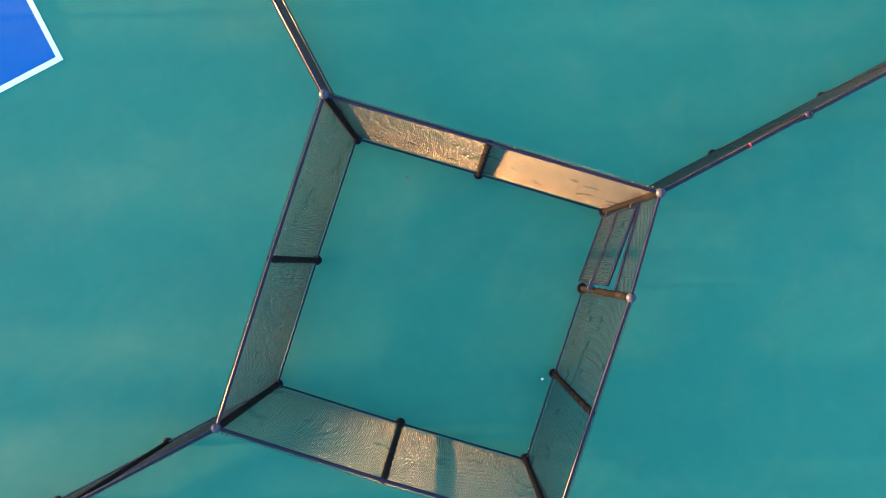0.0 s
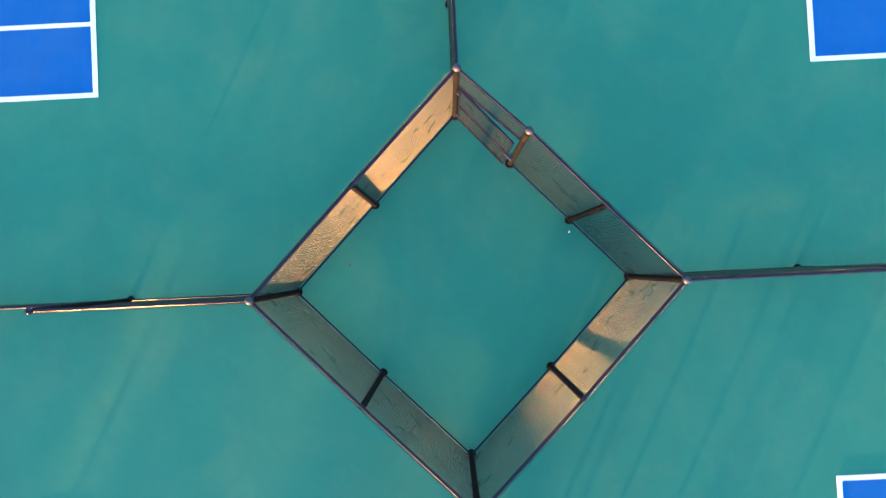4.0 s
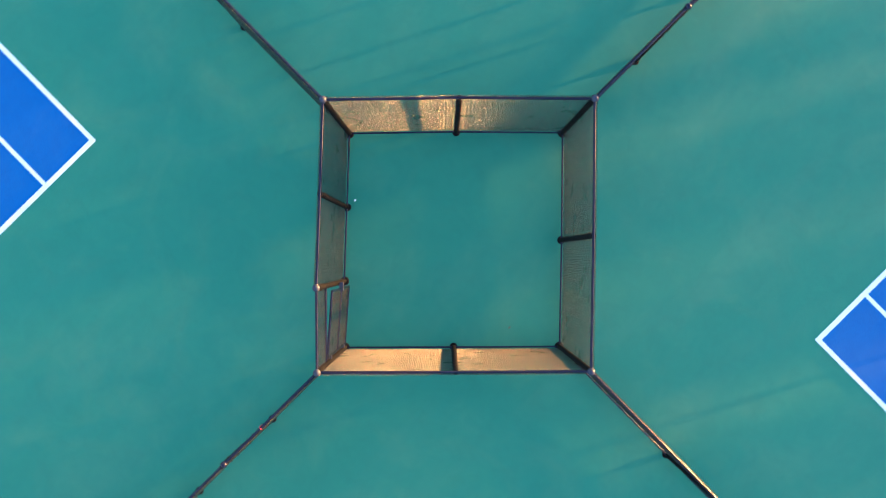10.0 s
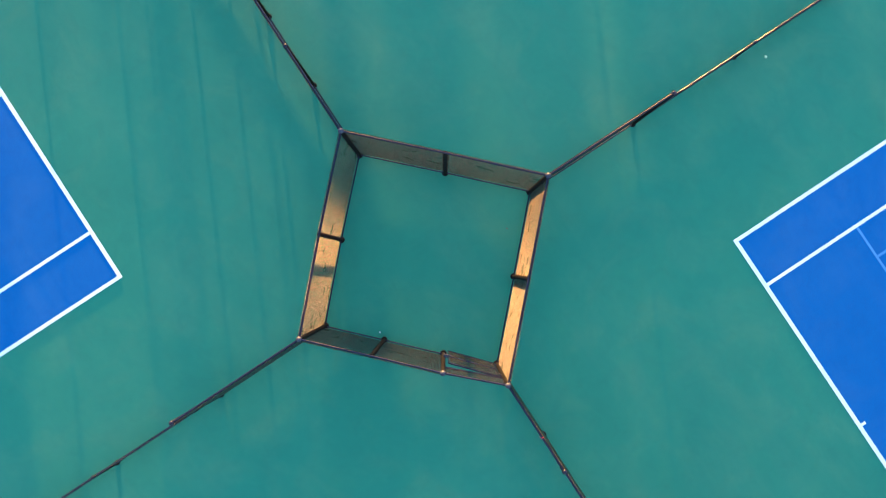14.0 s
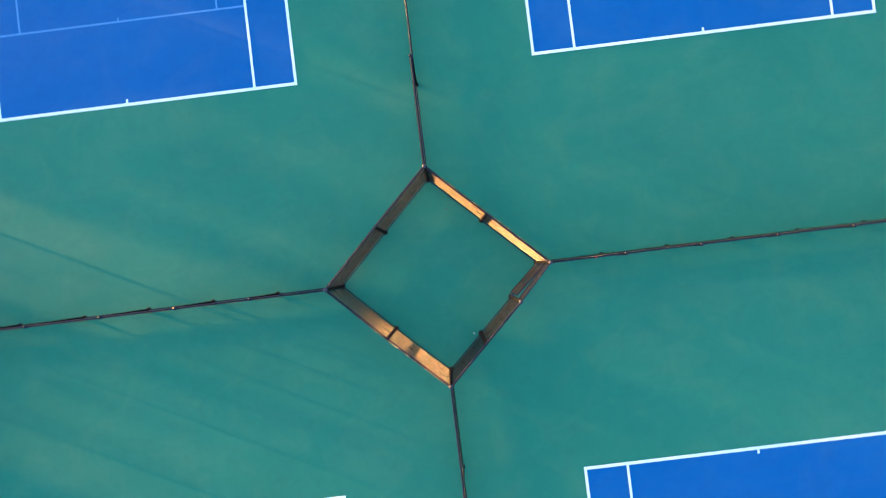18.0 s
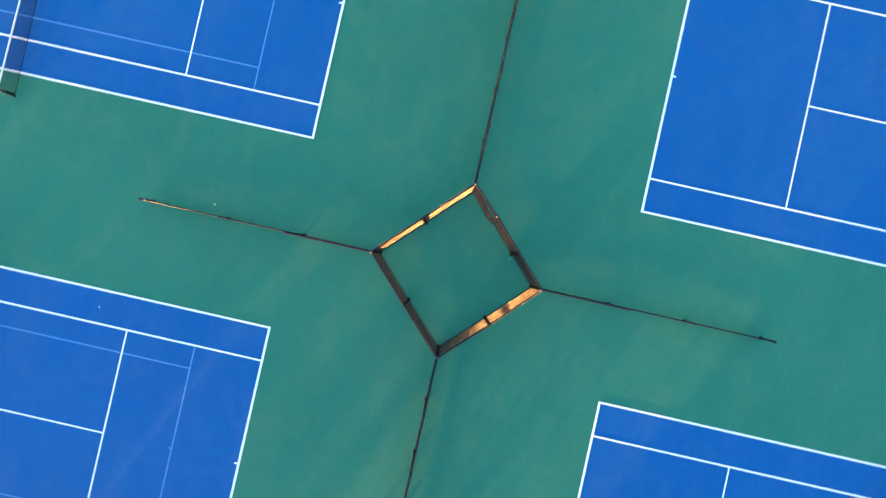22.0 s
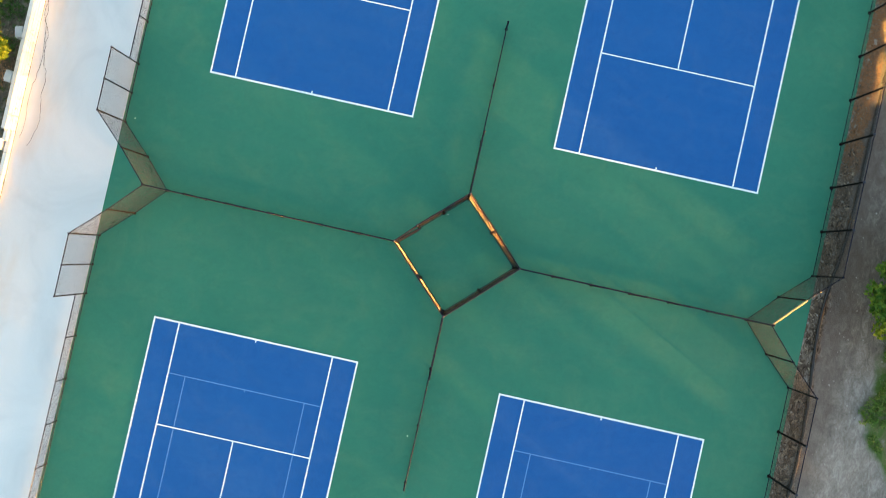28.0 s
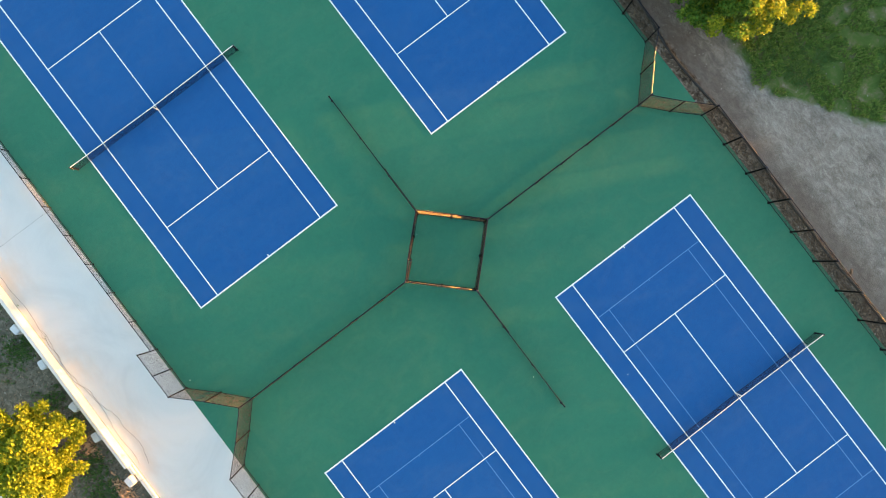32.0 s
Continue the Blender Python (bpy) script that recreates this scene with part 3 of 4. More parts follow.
# ---- long fences between the courts ----
STEP = (15.52 - 3.09) / 6
for s, lab in ((-1, "west"), (1, "east")):
    fence_run("tall chain-link fence dividing the court pairs", [(s * (3.09 + STEP * i), 0.0) for i in range(7)], H, skip_first=True, group="divider fences", r=0.043, shift=0.03)
for s in (-1, 1):
    f = thing("chain_link_fence", "chain-link divider fence stepping down from tall to waist height", "fence", "court dividers")
    y0, y1, y2, y3 = (s * v for v in (3.022, 6.09, 9.12, 12.16))
    post(f, 0, y1, H, 0.043)
    post(f, 0, y2, 1.14, 0.036)
    post(f, 0, y3, 1.14, 0.043)
    fence_span(f, (0, y0), (0, y1), H, shift=0.03)
    fence_span(f, (0, y1), (0, y2), 1.10)
    fence_span(f, (0, y2), (0, y3), 1.10)

# ---- entrance recesses and outer fences ----
HP, HE = 2.9, 2.75
for s in (-1, 1):
    for q in (-1, 1):
        side = "west" if s < 0 else "east"
        f = fence_run("tall slanting chain-link fence at the court entrance", [(s * 15.52, 0.0), (s * 16.93, q * 1.53), (s * (18.42 if s > 0 else 18.49), q * (2.98 if s > 0 else 3.06))], HP if s < 0 else HE, skip_first=True, group="entrance fences", r=0.038)
        if s > 0 and q > 0:
            # added pipe, its colour stands in for the sunlit top rail
            part("glint_rail", rod((15.57, 0.05, HE + 0.055), (16.93, 1.53, HE + 0.055), 0.04, 12), GLINT_YELLOW, f, "added yellowish pipe imitating sun glint on the top rail")
for q in (-1, 1):
    fence_run("tall chain-link panels beside the concrete walk", [(-18.49, q * v) for v in (3.06, 4.62, 6.18)], HP, skip_first=True, group="walk-side fences")
    low = [(-18.52, q * (6.18 + 2.28 * i)) for i in range(14)]
    fence_run("low chain-link fence along the concrete walk", low, 0.98, skip_first=True, group="low fences", r=0.028)
    tall = [(18.42 + 0.003 * q * i, q * (2.98 + 2.36 * i)) for i in range(14)]
    fence_run("tall chain-link fence along the gravel lane", tall, HE, skip_first=True, group="lane-side fences", r=0.054)

# ---- concrete walk in the west ----
walkway = tagged(part("pavement", box(-24.02, -EDGE - 0.003, -37.0, 37.0, -0.25, 0.012), CONCRETE, None), "pale grey concrete walk", "pavement", kind="structure")
part("pavement_spur", box(-60.0, -24.024, -9.35, -7.0, -0.25, 0.010), CONCRETE, walkway)
for y in (17.5,):
    part("control_joint", box(-24.0, -EDGE - 0.01, y - 0.006, y + 0.006, 0.0125, 0.0145), CABLE, walkway, "thin dark control joint")


def fillet(cx, cy, ax, ay, r):
    """The paved corner outside a planting bed's rounded corner."""
    bm = bmesh.new()
    ring = [(cx, cy)]
    for i in range(9):
        t = math.pi / 2 * i / 8
        ring.append((cx + ax * r * (1 - math.sin(t)), cy + ay * r * (1 - math.cos(t))))
    top = [bm.verts.new((x, y, 0.010)) for x, y in ring]
    low = [bm.verts.new((x, y, -0.2)) for x, y in ring]
    n = len(ring)
    bm.faces.new(top)
    for i in range(n):
        bm.faces.new((top[i], low[i], low[(i + 1) % n], top[(i + 1) % n]))
    bmesh.ops.recalc_face_normals(bm, faces=bm.faces)
    part("pavement_corner", bm, CONCRETE, walkway)


fillet(-24.024, -7.0, -1, 1, 0.6)
fillet(-24.024, -9.35, -1, -1, 0.6)


def bed_kerb(cx, cy, ax, ay, r, y_end):
    pts = [(cx - 0.06, y_end)]
    for i in range(9):
        t = math.pi / 2 * i / 8
        pts.append((cx + ax * r * (1 - math.cos(t)) - 0.06, cy + ay * r * (1 - math.sin(t)) + ay * 0.06))
    pts.append((cx - 12.0, cy + ay * 0.06))
    bm = bmesh.new()
    rows = []
    for i, p in enumerate(pts):
        a, b = Vector(pts[max(i - 1, 0)]), Vector(pts[min(i + 1, len(pts) - 1)])
        d = (b - a).normalized()
        q = Vector((-d.y, d.x)) * 0.05
        rows.append([bm.verts.new((p[0] + s * q.x, p[1] + s * q.y, z)) for s, z in ((1, -0.1), (1, 0.035), (0.8, 0.045), (-0.8, 0.045), (-1, 0.035), (-1, -0.1))])
    for r0, r1 in zip(rows, rows[1:]):
        for i in range(5):
            bm.faces.new((r0[i], r0[i + 1], r1[i + 1], r1[i]))
    bmesh.ops.recalc_face_normals(bm, faces=bm.faces)
    tagged(part("bed_kerb", bm, CONCRETE, None), "thin pale concrete kerb round a planting bed", "kerb", "bed kerbs")


bed_kerb(-24.024, -7.0, -1, 1, 0.6, -4.95)
bed_kerb(-24.024, -9.35, -1, -1, 0.6, -20.0)


def block_wall():
    """Low cream wall: four courses of long blocks under a thin cap."""
    wall = thing("garden_wall", "low cream block wall lit by the morning sun", "wall", kind="structure")
    rng = random.Random(4)
    L, hgt = 1.18, 0.20
    bm = box(-0.10, 0.10, -L / 2 + 0.006, L / 2 - 0.006, 0.0, hgt - 0.008, 0.008)
    first = None
    for c in range(4):
        y = -4.62 + L / 2 + (4.5 * L if c else 0)
        while y < 27:
            m = Matrix.Translation((-24.14 + rng.uniform(-0.006, 0.006), y + (L * 0.5 if c % 2 else 0), 0.01 + c * hgt)) @ Matrix.Rotation(rng.uniform(-0.006, 0.006), 4, "Z")
            if first is None:
                first = part("block", bm, BLOCK, wall)
                first.matrix_basis = m
            else:
                share(first, "block", wall, m)
            y += L
    bm = box(-0.115, 0.115, -L / 2 + 0.007, L / 2 - 0.007, 0, 0.06, 0.012)
    capob, y = None, -4.62 + L / 2
    while y < 27:
        m = Matrix.Translation((-24.14 + rng.uniform(-0.006, 0.006), y, 0.014 + (1 if y < 0.7 else 4) * hgt))
        if capob is None:
            capob = part("coping", bm, BLOCK, wall)
            capob.matrix_basis = m
        else:
            share(capob, "coping", wall, m)
        y += L


block_wall()


def white_block(x, y, a, sx=0.46, sy=0.60, h=0.72):
    bm = box(-sx / 2, sx / 2, -sy / 2, sy / 2, 0, h, 0.05)
    for v in bm.verts:
        v.co += 0.02 * noise.noise_vector(v.co * 3 + Vector((x, y, 0)))
    ob = part("stone_block", bm, WHITESTONE, None)
    ob.matrix_basis = Matrix.Translation((x + 0.2, y, -0.05)) @ Matrix.Rotation(radians(a), 4, "Z")
    tagged(ob, "rough white stone block behind the low wall", "stone block", "white stone blocks")


for x, y, a in ((-24.84, 12.5, 8), (-24.80, 9.7, -5), (-24.80, 6.35, 12), (-24.82, 4.0, -8), (-24.80, 0.48, 5), (-24.80, -1.72, -6), (-24.85, 15.6, 4)):
    white_block(x, y, a)
ob = part("stone_block", box(-0.14, 0.14, -0.22, 0.22, -0.05, 0.25, 0.04), STONE, None)
ob.location = (-24.26, -4.92, 0)
tagged(ob, "dark grey stone at the end of the low wall", "stone block")


def wood_heap(x, y, n, spread, seed):
    rng = random.Random(seed)
    h = thing("wood_pile", "loose heap of orange-brown split wood", "firewood", "wood piles", at=(x, y, 0))
    for i in range(n):
        L, r = rng.uniform(0.12, 0.40), rng.uniform(0.03, 0.085)
        bm = bmesh.new()
        bmesh.ops.create_cone(bm, cap_ends=True, segments=5, radius1=r, radius2=r * 0.8, depth=L)
        for v in bm.verts:
            v.co += 0.02 * noise.noise_vector(v.co * 6 + Vector((i, seed, 0)))
        ob = part("split_log", bm, WOOD, h)
        ob.matrix_basis = Matrix.Translation((rng.gauss(0, spread * 0.45), rng.gauss(0, spread), -0.01 + r * (0.8 + (i % 3) * 0.8))) @ Matrix.Rotation(rng.uniform(0, 6.3), 4, "Z") @ Matrix.Rotation(radians(90) + rng.uniform(-0.2, 0.2), 4, "Y")


wood_heap(-25.50, 0.25, 38, 0.48, 1)
wood_heap(-25.35, -1.95, 40, 0.5, 2)
wood_heap(-25.12, -5.20, 36, 0.4, 3)
wood_heap(-25.75, 3.9, 22, 0.28, 4)
ob = part("timber_plank", box(-0.05, 0.05, -0.85, 0.85, 0, 0.04, 0.005), WOOD, None)
ob.matrix_basis = Matrix.Translation((-25.45, -4.9, 0.16)) @ Matrix.Rotation(radians(38), 4, "Z")
tagged(ob, "long pale timber plank lying on split wood", "plank")


tagged(part("pavement", box(-36.0, -29.35, -3.6, 9.0, -0.2, 0.0), CONCRETE, None), "pale concrete paving behind the planting bed", "pavement", kind="structure")


def garden_bench(x, y, L):
    b = thing("garden_bench", "dark green slatted bench with pale metal edge rails", "bench", at=(x, y, 0))
    for i in range(5):
        part("slat", box(-0.24 + i * 0.10, -0.16 + i * 0.10, -L / 2, L / 2, 0.42, 0.45, 0.006), STEEL, b)
    for s in (-1, 1):
        part("edge_rail", rod((s * 0.27, -L / 2, 0.44), (s * 0.27, L / 2, 0.44), 0.022, 8), TAPE, b, "pale metal rail")
        for e in (-1, 1):
            part("leg", rod((s * 0.22, e * (L / 2 - 0.2), -0.03), (s * 0.22, e * (L / 2 - 0.2), 0.42), 0.025, 8), STEEL, b)


garden_bench(-28.62, -1.2, 2.6)


# ---- cables on the walk, drain pipe beside the lane fence ----
def smooth_path(ctrl, per=6):
    out = []
    P = [Vector((*c, 0)) if len(c) == 2 else Vector(c) for c in ctrl]
    for i in range(len(P) - 1):
        p0, p1, p2, p3 = P[max(i - 1, 0)], P[i], P[i + 1], P[min(i + 2, len(P) - 1)]
        for k in range(per):
            t = k / per
            out.append(0.5 * ((2 * p1) + (p2 - p0) * t + (2 * p0 - 5 * p1 + 4 * p2 - p3) * t * t + (3 * p1 - p0 - 3 * p2 + p3) * t * t * t))
    out.append(P[-1])
    return out


def cable(ctrl, r=0.010):
    rng = random.Random(17)
    pts = [(p.x + rng.gauss(0, 0.025), p.y, 0.012 + r) for p in smooth_path(ctrl, 4)]
    pts = [tuple(p) for p in smooth_path(pts, 4)]
    tagged(part("cable", tube(pts, r, 6), CABLE, None, smooth=True), "thin dark cable lying loose on the concrete walk", "cable", "cables")


cable([(-23.65, 19.0), (-23.72, 15.5), (-23.62, 13.4), (-23.70, 11.8), (-23.82, 11.2), (-23.86, 10.4), (-23.76, 9.75), (-23.88, 8.6), (-23.76, 7.4), (-23.50, 6.5), (-23.48, 5.5), (-23.14, 4.5), (-23.10, 3.5), (-22.96, 2.4), (-23.02, 1.5), (-23.3, 0.7)])
cable([(-23.60, 11.6), (-23.70, 10.4), (-23.82, 9.7), (-23.92, 8.9), (-23.84, 7.65), (-23.54, 5.45), (-23.62, 4.3), (-23.72, 3.4), (-23.70, 1.0)], 0.008)

rng = random.Random(11)
ctrl = [(19.75, -34.0), (19.60, -21.0), (19.56, -18.0), (19.44, -15.0), (19.49, -12.4), (19.50, -9.9), (19.66, -7.0), (19.64, -4.4), (19.45, -1.9), (19.30, 0.4), (19.38, 2.4), (19.62, 4.2), (19.80, 6.5), (19.86, 9.5), (19.90, 13.0), (19.95, 18.0), (20.1, 34.0)]
pts = [(p.x + rng.uniform(-0.02, 0.02), p.y, 0.02) for p in smooth_path(ctrl, 8)]
tagged(part("drain_pipe", tube(pts, 0.085, 10), PIPE, None, smooth=True), "black plastic drain pipe lying along the gravel lane", "pipe")


pole = thing("leaning_pole", "dark weathered pole leaning over the litter strip", "pole", at=(18.76, -16.65, 0))
part("shaft", rod((0, 0, -0.04), (0.74, 0.24, 1.0), 0.045, 9, None, 0.035), BARK, pole)
part("cross_arm", rod((0.62, 0.08, 0.93), (0.80, 0.38, 0.98), 0.05, 8), BARK, pole)

# ---- loose stones, dry leaves ----
def scatter_stones(n, seed, where, lo, hi, label, name="gravel_stones"):
    rng = random.Random(seed)
    src = bmesh.new()
    bmesh.ops.create_icosphere(src, subdivisions=1, radius=1)
    V = [v.co.copy() for v in src.verts]
    F = [[v.index for v in f.verts] for f in src.faces]
    src.free()
    vs, fs = [], []
    for i in range(n):
        x, y = where(rng)
        s = lo + (hi - lo) * rng.random() ** 3
        a = rng.uniform(0, 6.3)
        b = len(vs)
        for v in V:
            q = v * (1 + rng.uniform(-0.25, 0.25))
            px, py = q.x * s * 1.3, q.y * s
            vs.append((x + px * math.cos(a) - py * math.sin(a), y + px * math.sin(a) + py * math.cos(a), -0.03 + q.z * s * 0.4 + s * 0.15))
        fs += [tuple(b + k for k in f) for f in F]
    tagged(part(name, (vs, fs), STONE_STUFF, None), label, "gravel", kind="stuff")


n = Nodes("loose_stone", 0.9, spec=0.3)
n.colour(n.ramp(n.island(), [(0.0, (0.12, 0.11, 0.10)), (0.6, (0.26, 0.24, 0.22)), (1.0, (0.36, 0.335, 0.31))]))
STONE_STUFF = n.m
n = Nodes("dry_leaves", 0.8, spec=0.3)
n.colour(n.ramp(n.island(), [(0.0, (0.05, 0.035, 0.022)), (0.4, (0.14, 0.10, 0.07)), (0.75, (0.25, 0.185, 0.13)), (1.0, (0.40, 0.32, 0.24))]))
LITTER = n.m
n = Nodes("bark_bits", 0.9, spec=0.2)
n.colour(n.ramp(n.island(), [(0.0, (0.025, 0.018, 0.012)), (0.5, (0.09, 0.06, 0.04)), (0.8, (0.20, 0.14, 0.09)), (1.0, (0.42, 0.34, 0.25))]))
WOOD_BITS = n.m
scatter_stones(1500, 5, lambda r: (r.uniform(19.7, 28), r.uniform(-32, 30)), 0.012, 0.045, "loose grey stones on the gravel lane")
scatter_stones(260, 6, lambda r: (r.uniform(18.75, 19.35), r.uniform(-32, 30)), 0.02, 0.09, "stones in the litter strip beside the fence", "litter_stones")
scatter_stones(420, 16, lambda r: (18.68 + abs(r.gauss(0, 0.05)), r.uniform(-32, 30)), 0.015, 0.07, "pale crumbs of stone along the slab edge", "edge_stones")
scatter_stones(350, 7, lambda r: (r.uniform(-30, -24.6), r.uniform(-6, 20)), 0.02, 0.08, "small stones in the planting bed", "bed_stones")


def flakes(name, label, n, seed, where, lo, hi, mat, lift=0.03, up=0.35):
    """Flat scraps or leaves, each a bent pair of triangles."""
    rng = random.Random(seed)
    vs, fs = [], []
    for i in range(n):
        x, y = where(rng)
        s = rng.uniform(lo, hi)
        m = Matrix.Rotation(rng.uniform(0, 6.3), 3, "Z") @ Matrix.Rotation(rng.uniform(-up, up), 3, "X") @ Matrix.Rotation(rng.uniform(-up, up), 3, "Y")
        c = Vector((x, y, -0.02 + rng.uniform(0, lift)))
        b = len(vs)
        for q in ((-1, 0, 0), (0, -0.35, 0.1), (1, 0, 0), (0, 0.35, 0.1)):
            vs.append(tuple(c + m @ (Vector(q) * s)))
        fs += [(b, b + 1, b + 2), (b, b + 2, b + 3)]
    tagged(part(name, (vs, fs), mat, None), label, "leaf litter", kind="stuff")


flakes("dry_leaf_litter", "dry brown leaves and twigs along the fence foot", 5200, 8, lambda r: (r.uniform(18.68, 19.45), r.uniform(-33, 33)), 0.02, 0.07, LITTER)
flakes("bark_pieces", "pale and dark bark pieces in the litter strip", 700, 23, lambda r: (r.uniform(18.75, 19.5), r.uniform(-33, 10)), 0.07, 0.20, WOOD_BITS, 0.05, 0.25)
flakes("wood_chips", "orange wood chips strewn round the split wood", 900, 21, lambda r: ((lambda c: (r.gauss(c[0], 0.3), r.gauss(c[1], 0.55)))(r.choice(((-25.5, 0.25), (-25.35, -1.95), (-25.15, -5.2), (-25.8, 3.9))))), 0.04, 0.12, WOOD, 0.06)
flakes("bed_litter", "dry brown leaves and bark in the planting bed", 4200, 9, lambda r: (r.uniform(-29.2, -24.4), r.uniform(-6.6, 22)), 0.03, 0.11, LITTER)


# ---- plants ----
def blades(name, label, n, seed, where, lo, hi, mat, per=6, cat="grass"):
    rng = random.Random(seed)
    vs, fs = [], []
    made = 0
    while made < n:
        x, y = where(rng)
        made += 1
        for k in range(per):
            a, L, lean = rng.uniform(0, 6.3), rng.uniform(lo, hi), rng.uniform(0.3, 1.0)
            w = L * 0.10
            dx, dy = math.cos(a), math.sin(a)
            ox, oy = x + rng.gauss(0, 0.05), y + rng.gauss(0, 0.05)
            b = len(vs)
            z = -0.035
            vs += [(ox - dy * w, oy + dx * w, z), (ox + dy * w, oy - dx * w, z),
                   (ox + dx * L * lean * 0.5 + dy * w * 0.8, oy + dy * L * lean * 0.5 - dx * w * 0.8, z + L * 0.6),
                   (ox + dx * L * lean * 0.5 - dy * w * 0.8, oy + dy * L * lean * 0.5 + dx * w * 0.8, z + L * 0.6),
                   (ox + dx * L * lean, oy + dy * L * lean, z + L * 0.8)]
            fs += [(b, b + 1, b + 2, b + 3), (b + 3, b + 2, b + 4)]
    tagged(part(name, (vs, fs), mat, None), label, cat, kind="stuff")


def turf(r):
    while True:
        x, y = r.uniform(21.6, 34), r.uniform(-14, 26)
        edge = 22.7 + 0.75 * max(0, -4.5 - y) - 1.2 * noise.noise(Vector((x * 0.45, y * 0.45, 3)))
        patch = noise.noise(Vector((x * 0.8, y * 0.8, 7)))
        if x > edge and patch > -0.3 + (0.25 if y < -4 else 0):
            return x, y


blades("grass", "rough green grass beside the gravel lane", 14000, 12, turf, 0.08, 0.26, GRASS, 10)


def weeds(spots):
    def f(r):
        cx, cy, s = r.choice(spots)
        return r.gauss(cx, s), r.gauss(cy, s)
    return f


blades("weeds", "dark green weeds in the planting bed", 1500, 13, weeds([(-25.3, 11.4, 0.5), (-25.8, 7.6, 0.5), (-25.7, 5.5, 0.35), (-26.1, 2.8, 0.5), (-26.4, 1.2, 0.6), (-26.4, 11.5, 0.8), (-25.3, -3.8, 0.3), (-26.8, -1.5, 0.9), (-27.2, 0.4, 0.8), (-26.6, -3.4, 0.7), (-26.4, 14.5, 0.8)]), 0.08, 0.26, WEED, 6, "weeds")
blades("weeds", "leafy green weeds at the lane's edge", 700, 14, weeds([(24.5, -3.0, 0.8), (26.4, -4.6, 0.6), (22.4, 9.5, 0.5), (25.2, -4.6, 0.5), (25.6, -1.0, 1.1), (28.0, -2.0, 1.2)]), 0.08, 0.26, WEED, 6, "weeds")


def tree(x, y, r, h0, h1, mats, label, seed, clumps, leaves, size, sunny):
    """Tapered trunk with limbs; crown of many small leaves in clumps, ragged and open."""
    rng = random.Random(seed)
    t = thing("tree", label, "tree", at=(x, y, 0))
    zc = (h0 + h1) / 2
    trunk = [(0, 0, -0.1), (0.05, 0.03, h0 * 0.6), (0.02, 0.1, h0 + 0.3), (-0.05, 0.05, zc)]
    bm = bmesh.new()
    for i in range(len(trunk) - 1):
        rod(trunk[i], trunk[i + 1], 0.17 - 0.03 * i, 10, bm, 0.14 - 0.03 * i)
    part("trunk", bm, BARK, t)
    centres = []
    for i in range(clumps):
        u = rng.uniform(-0.75, 1)
        a = rng.uniform(0, 2 * math.pi)
        q = (1 - u * u) ** 0.5
        rad = rng.uniform(0.5, 1.0)
        if i % 4 == 0:
            u, rad = rng.uniform(0.75, 1), 1.0
            q = rng.uniform(0, 0.6)
        wob = 1 + 0.22 * noise.noise(Vector((math.cos(a) * 1.7, math.sin(a) * 1.7, seed)))
        centres.append(Vector((math.cos(a) * q * r * rad * wob, math.sin(a) * q * r * rad * wob, zc + u * (h1 - h0) / 2 * rad)))
    for c in centres[:14]:
        start = Vector((0, 0, h0 * rng.uniform(0.8, 1.3)))
        part("limb", rod(start, Vector((c.x * 0.6, c.y * 0.6, min(c.z, zc) * 0.85)), 0.05, 6, None, 0.012), BARK, t)
    # clumps mostly towards the sun take the yellow: sunlight put into leaf colour
    sunlit = [(c.x * 0.88 - c.y * 0.47) / r + rng.gauss(0, 0.35) > sunny for c in centres]
    crown = (([], []), ([], []))
    for i in range(leaves):
        which = rng.randrange(len(centres))
        c = centres[which]
        vs, fs = crown[1 if sunlit[which] else 0]
        d = Vector((rng.gauss(0, 1), rng.gauss(0, 1), rng.gauss(0, 0.8)))
        p = c + d.normalized() * (0.46 * rng.random() ** 0.45)
        m = Matrix.Rotation(rng.uniform(0, 6.3), 3, "Z") @ Matrix.Rotation(rng.gauss(0, 0.6), 3, "X") @ Matrix.Rotation(rng.gauss(0.2, 0.5), 3, "Y")
        s = size * rng.uniform(0.6, 1.3)
        b = len(vs)
        for q in ((-0.2, 0, 0), (0.45, -0.42, 0.08), (1.1, 0, -0.12), (0.45, 0.42, 0.08)):
            vs.append(tuple(p + m @ (Vector(q) * s)))
        fs += [(b, b + 1, b + 2), (b, b + 2, b + 3)]
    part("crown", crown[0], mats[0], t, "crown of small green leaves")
    part("crown", crown[1], mats[1], t, "crown of small leaves with sunlight painted in as yellow")


tree(24.8, 3.2, 4.7, 0.6, 4.4, (LEAF_G, LEAF_E), "broad green tree beside the lane, yellow painted on its sunward side", 3, 330, 56000, 0.16, -0.3)
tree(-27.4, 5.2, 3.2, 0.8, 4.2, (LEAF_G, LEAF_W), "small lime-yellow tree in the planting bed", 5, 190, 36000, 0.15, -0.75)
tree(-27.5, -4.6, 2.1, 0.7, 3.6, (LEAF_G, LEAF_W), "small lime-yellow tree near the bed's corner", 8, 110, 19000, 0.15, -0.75)


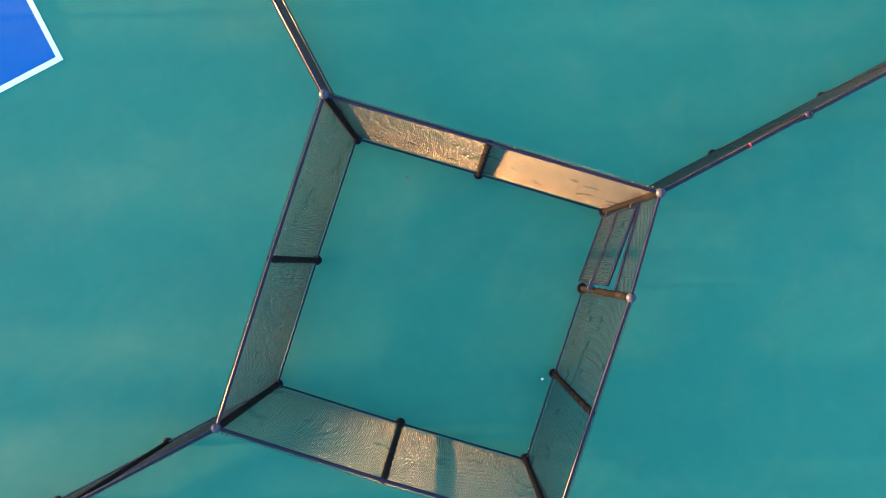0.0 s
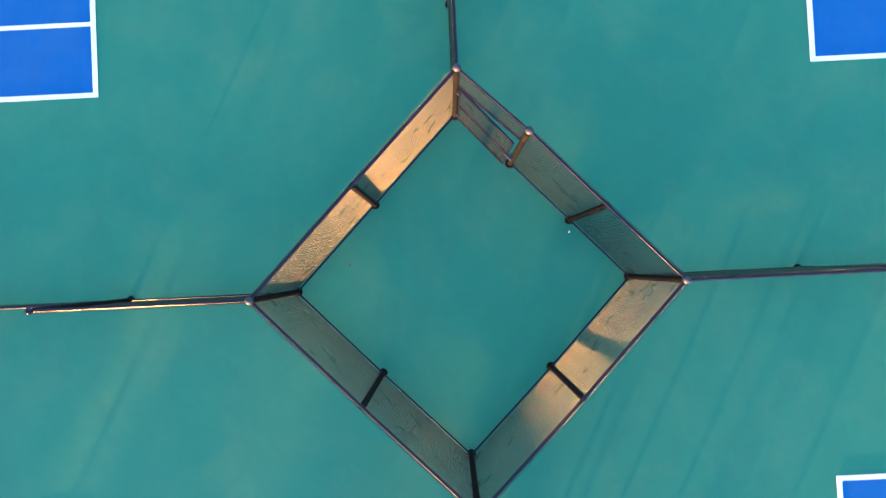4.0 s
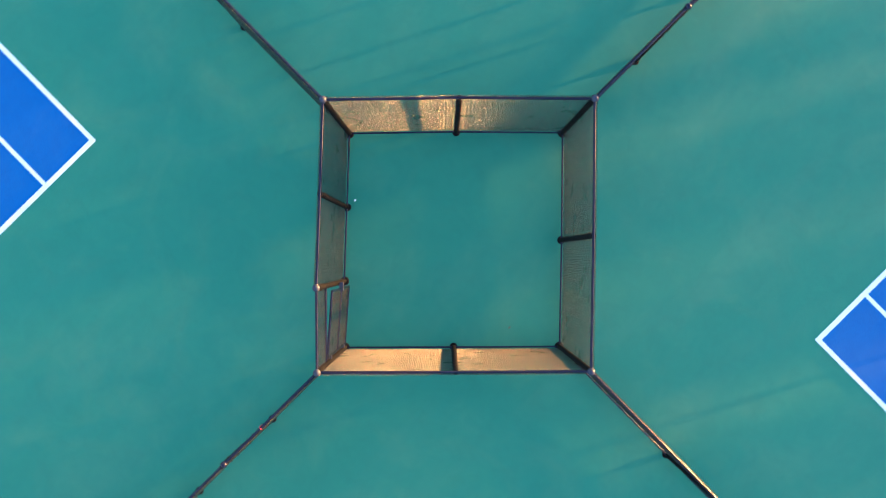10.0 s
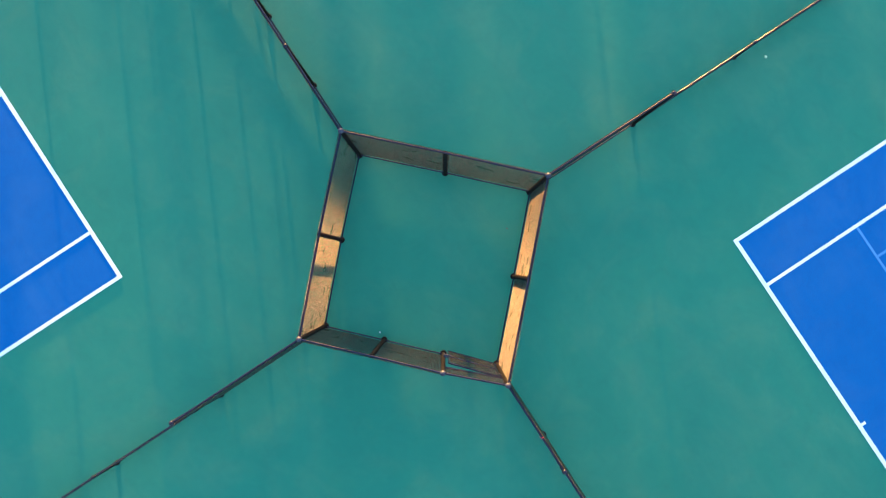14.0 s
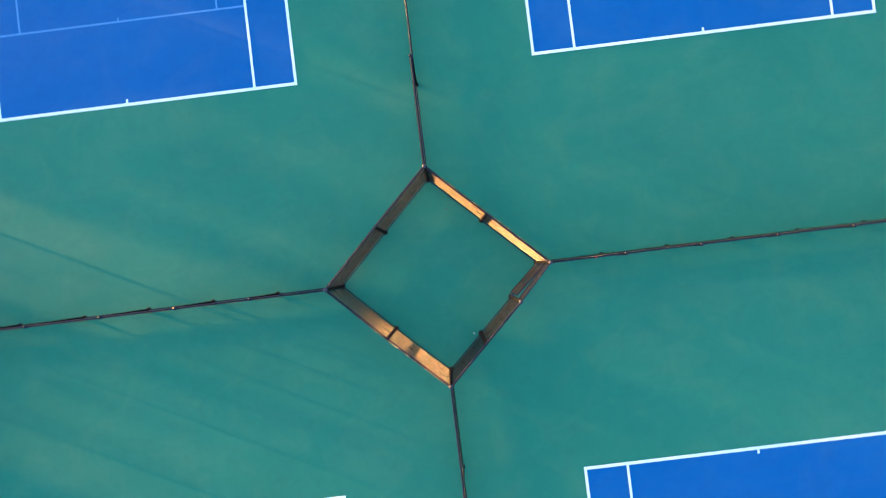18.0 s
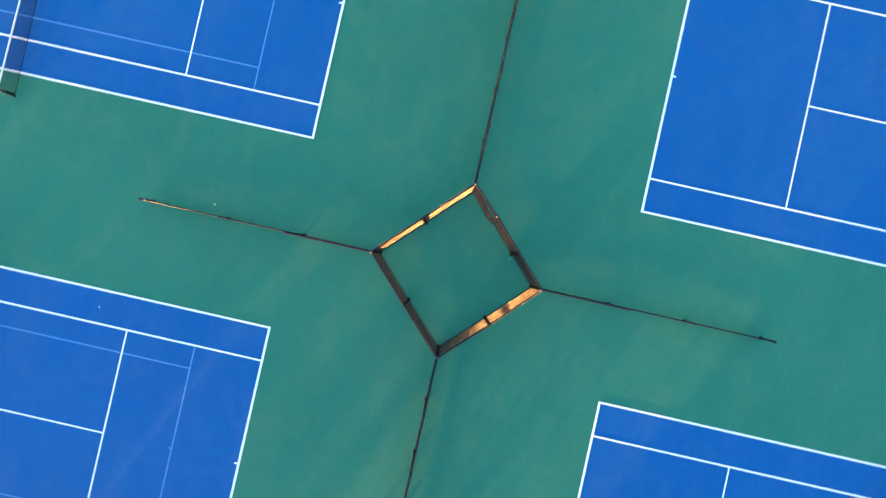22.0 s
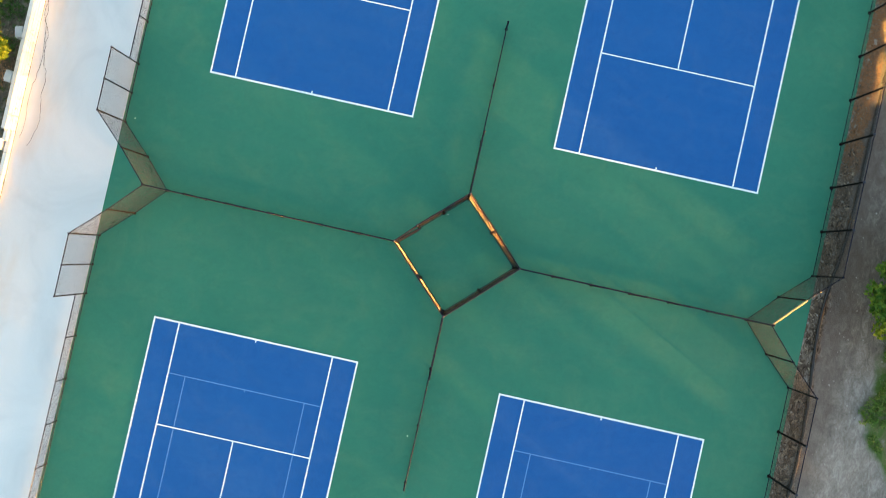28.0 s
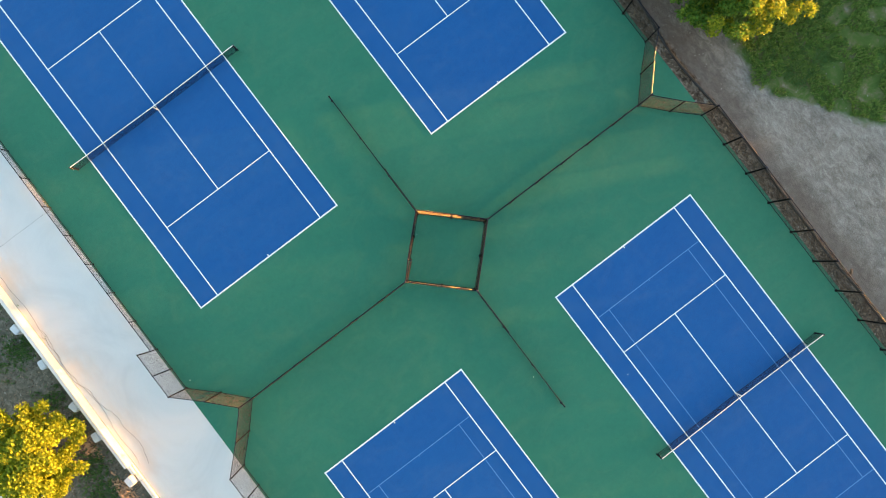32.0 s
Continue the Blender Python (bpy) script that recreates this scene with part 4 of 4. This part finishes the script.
# ---- tennis balls left on the courts ----
def tennis_ball(x, y):
    bm = bmesh.new()
    bmesh.ops.create_uvsphere(bm, u_segments=16, v_segments=10, radius=0.0335)
    ob = part("tennis_ball", bm, BALL, None, smooth=True)
    ob.location = (x, y, 0.0335)
    tagged(ob, "faded pale green tennis ball lying on the green court", "tennis ball", "tennis balls")
    vs, fs = tube([(0.0343 * math.cos(t) * (0.75 + 0.25 * math.cos(2 * t) ** 2), 0.0343 * math.sin(t) * 0.8, 0.0343 * 0.55 * math.sin(2 * t)) for t in [i * math.pi / 14 for i in range(29)]], 0.0012, 4)
    part("seam", (vs, fs), WHITE, ob, "thin white seam")


for p in ((-0.42, -9.77), (-18.02, 3.34)):
    tennis_ball(*p)
bm = bmesh.new()
bmesh.ops.create_icosphere(bm, subdivisions=2, radius=0.022)
for v in bm.verts:
    v.co.z = v.co.z * 0.6 + 0.012
    v.co.x *= 1.25
ob = part("pebble", bm, WHITESTONE, None, smooth=True)
ob.location = (-0.87, 1.98, 0)
tagged(ob, "small white pebble on the green court", "pebble")


RIBBON = simple("red_ribbon", (0.45, 0.02, 0.03), (0.65, 0.05, 0.06), 30, 0.7, 0.2, 0.002)
bm = bmesh.new()
for i, (dx, dy) in enumerate(((0.0, 0.035), (0.015, 0.03), (-0.012, -0.034))):
    rod((dx, 0.024 if dy > 0 else -0.024, H), (dx * 2, dy, H - 0.05 - 0.01 * i), 0.004, 6, bm)
rod((-0.008, 0, H), (0.008, 0, H), 0.026, 10, bm)
ob = part("ribbon", bm, RIBBON, None)
ob.location = (-4.35, 0, 0)
tagged(ob, "red plastic ribbon tied round the fence's top rail", "ribbon")

def scrap(x, y, a, size, mat, name, label, cat):
    """A small curled flake lying flat."""
    bm = bmesh.new()
    outline = [(-1, 0.1), (-0.5, 0.55), (0.3, 0.6), (1, 0.15), (0.55, -0.5), (-0.4, -0.55)]
    top = [bm.verts.new((px * size, py * size, 0.006 + 0.012 * abs(px))) for px, py in outline]
    low = [bm.verts.new((px * size, py * size, 0.002 + 0.012 * abs(px))) for px, py in outline]
    bm.faces.new(top)
    bm.faces.new(low[::-1])
    for i in range(6):
        bm.faces.new((top[i], low[i], low[(i + 1) % 6], top[(i + 1) % 6]))
    bmesh.ops.recalc_face_normals(bm, faces=bm.faces)
    ob = part(name, bm, mat, None)
    ob.matrix_basis = Matrix.Translation((x, y, 0.005)) @ Matrix.Rotation(radians(a), 4, "Z")
    tagged(ob, label, cat)


scrap(4.5, -13.3, 40, 0.04, WHITESTONE, "paper_scrap", "small white paper scrap lying on the blue court", "litter")
scrap(-0.45, -2.05, 15, 0.03, BARK, "dry_leaf", "small dry brown leaf lying inside the pen", "leaf")

# ---- unseen tree line far to the east, added to shade the lane ----
def shade_tree_line():
    rng = random.Random(31)
    line = thing("shade_tree_line", "unseen uneven row of trees added to shade the lane", "trees", kind="structure")
    vs, fs = [], []
    y = -60.0
    while y < 32:
        x = 44 + rng.uniform(-2, 2)
        top = rng.uniform(0.50, 0.86) if -18.7 < y < -9.0 else (1.15 if y < -21.2 else 0.86 if y < -9.0 else 2.6) + rng.uniform(-0.08, 0.08)
        wide = 0.42 if -18.5 < y < -9.0 else 1.5
        for k in range(420 if wide > 1 else 170):
            a, q = rng.uniform(0, 6.3), rng.random() ** 0.5
            px, py, pz = x + wide * q * math.cos(a), y + wide * q * math.sin(a), top * (1 - 0.55 * q * q) * rng.random() ** 0.6
            m = Matrix.Rotation(rng.uniform(0, 6.3), 3, "Z") @ Matrix.Rotation(rng.uniform(-1.2, 1.2), 3, "X")
            b = len(vs)
            for c in ((-0.26, 0, 0), (0, -0.18, 0.04), (0.26, 0, 0), (0, 0.18, 0.04)):
                vs.append(tuple(Vector((px, py, pz)) + m @ Vector(c)))
            fs += [(b, b + 1, b + 2), (b, b + 2, b + 3)]
        part("trunk", rod((x, y, -0.05), (x, y, top * 0.6), 0.14, 7, None, 0.07), BARK, line)
        y += rng.uniform(1.0, 1.7) if wide > 1 else rng.uniform(0.3, 0.55)
    # one slender tree, added higher than the rest to shade the pen's north-east fence
    for k in range(900):
        a, q, h = rng.uniform(0, 6.3), rng.random() ** 0.5, rng.random()
        px, py, pz = 44 + 0.42 * q * math.cos(a), -20.5 + 0.30 * q * math.sin(a) * (1.2 - 0.5 * h), 4.6 * h
        m = Matrix.Rotation(rng.uniform(0, 6.3), 3, "Z") @ Matrix.Rotation(rng.uniform(-1.2, 1.2), 3, "X")
        b = len(vs)
        for c in ((-0.2, 0, 0), (0, -0.14, 0.04), (0.2, 0, 0), (0, 0.14, 0.04)):
            vs.append(tuple(Vector((px, py, pz)) + m @ Vector(c)))
        fs += [(b, b + 1, b + 2), (b, b + 2, b + 3)]
    part("trunk", rod((44, -20.5, -0.05), (44, -20.5, 3.6), 0.1, 7, None, 0.04), BARK, line)
    part("crown", (vs, fs), WEED, line, "dark green foliage")
    # out-of-view bank, added under the trees to block low sun from the lane
    bm = box(41.4, 43.4, -62, 34, -0.2, 0.56)
    for v in bm.verts:
        if v.co.z > 0:
            v.co.x = 42.4 + (v.co.x - 42.4) * 0.3
    part("shade_bank", bm, GROUND, line, "low unseen bank added to keep sun off the lane")


shade_tree_line()
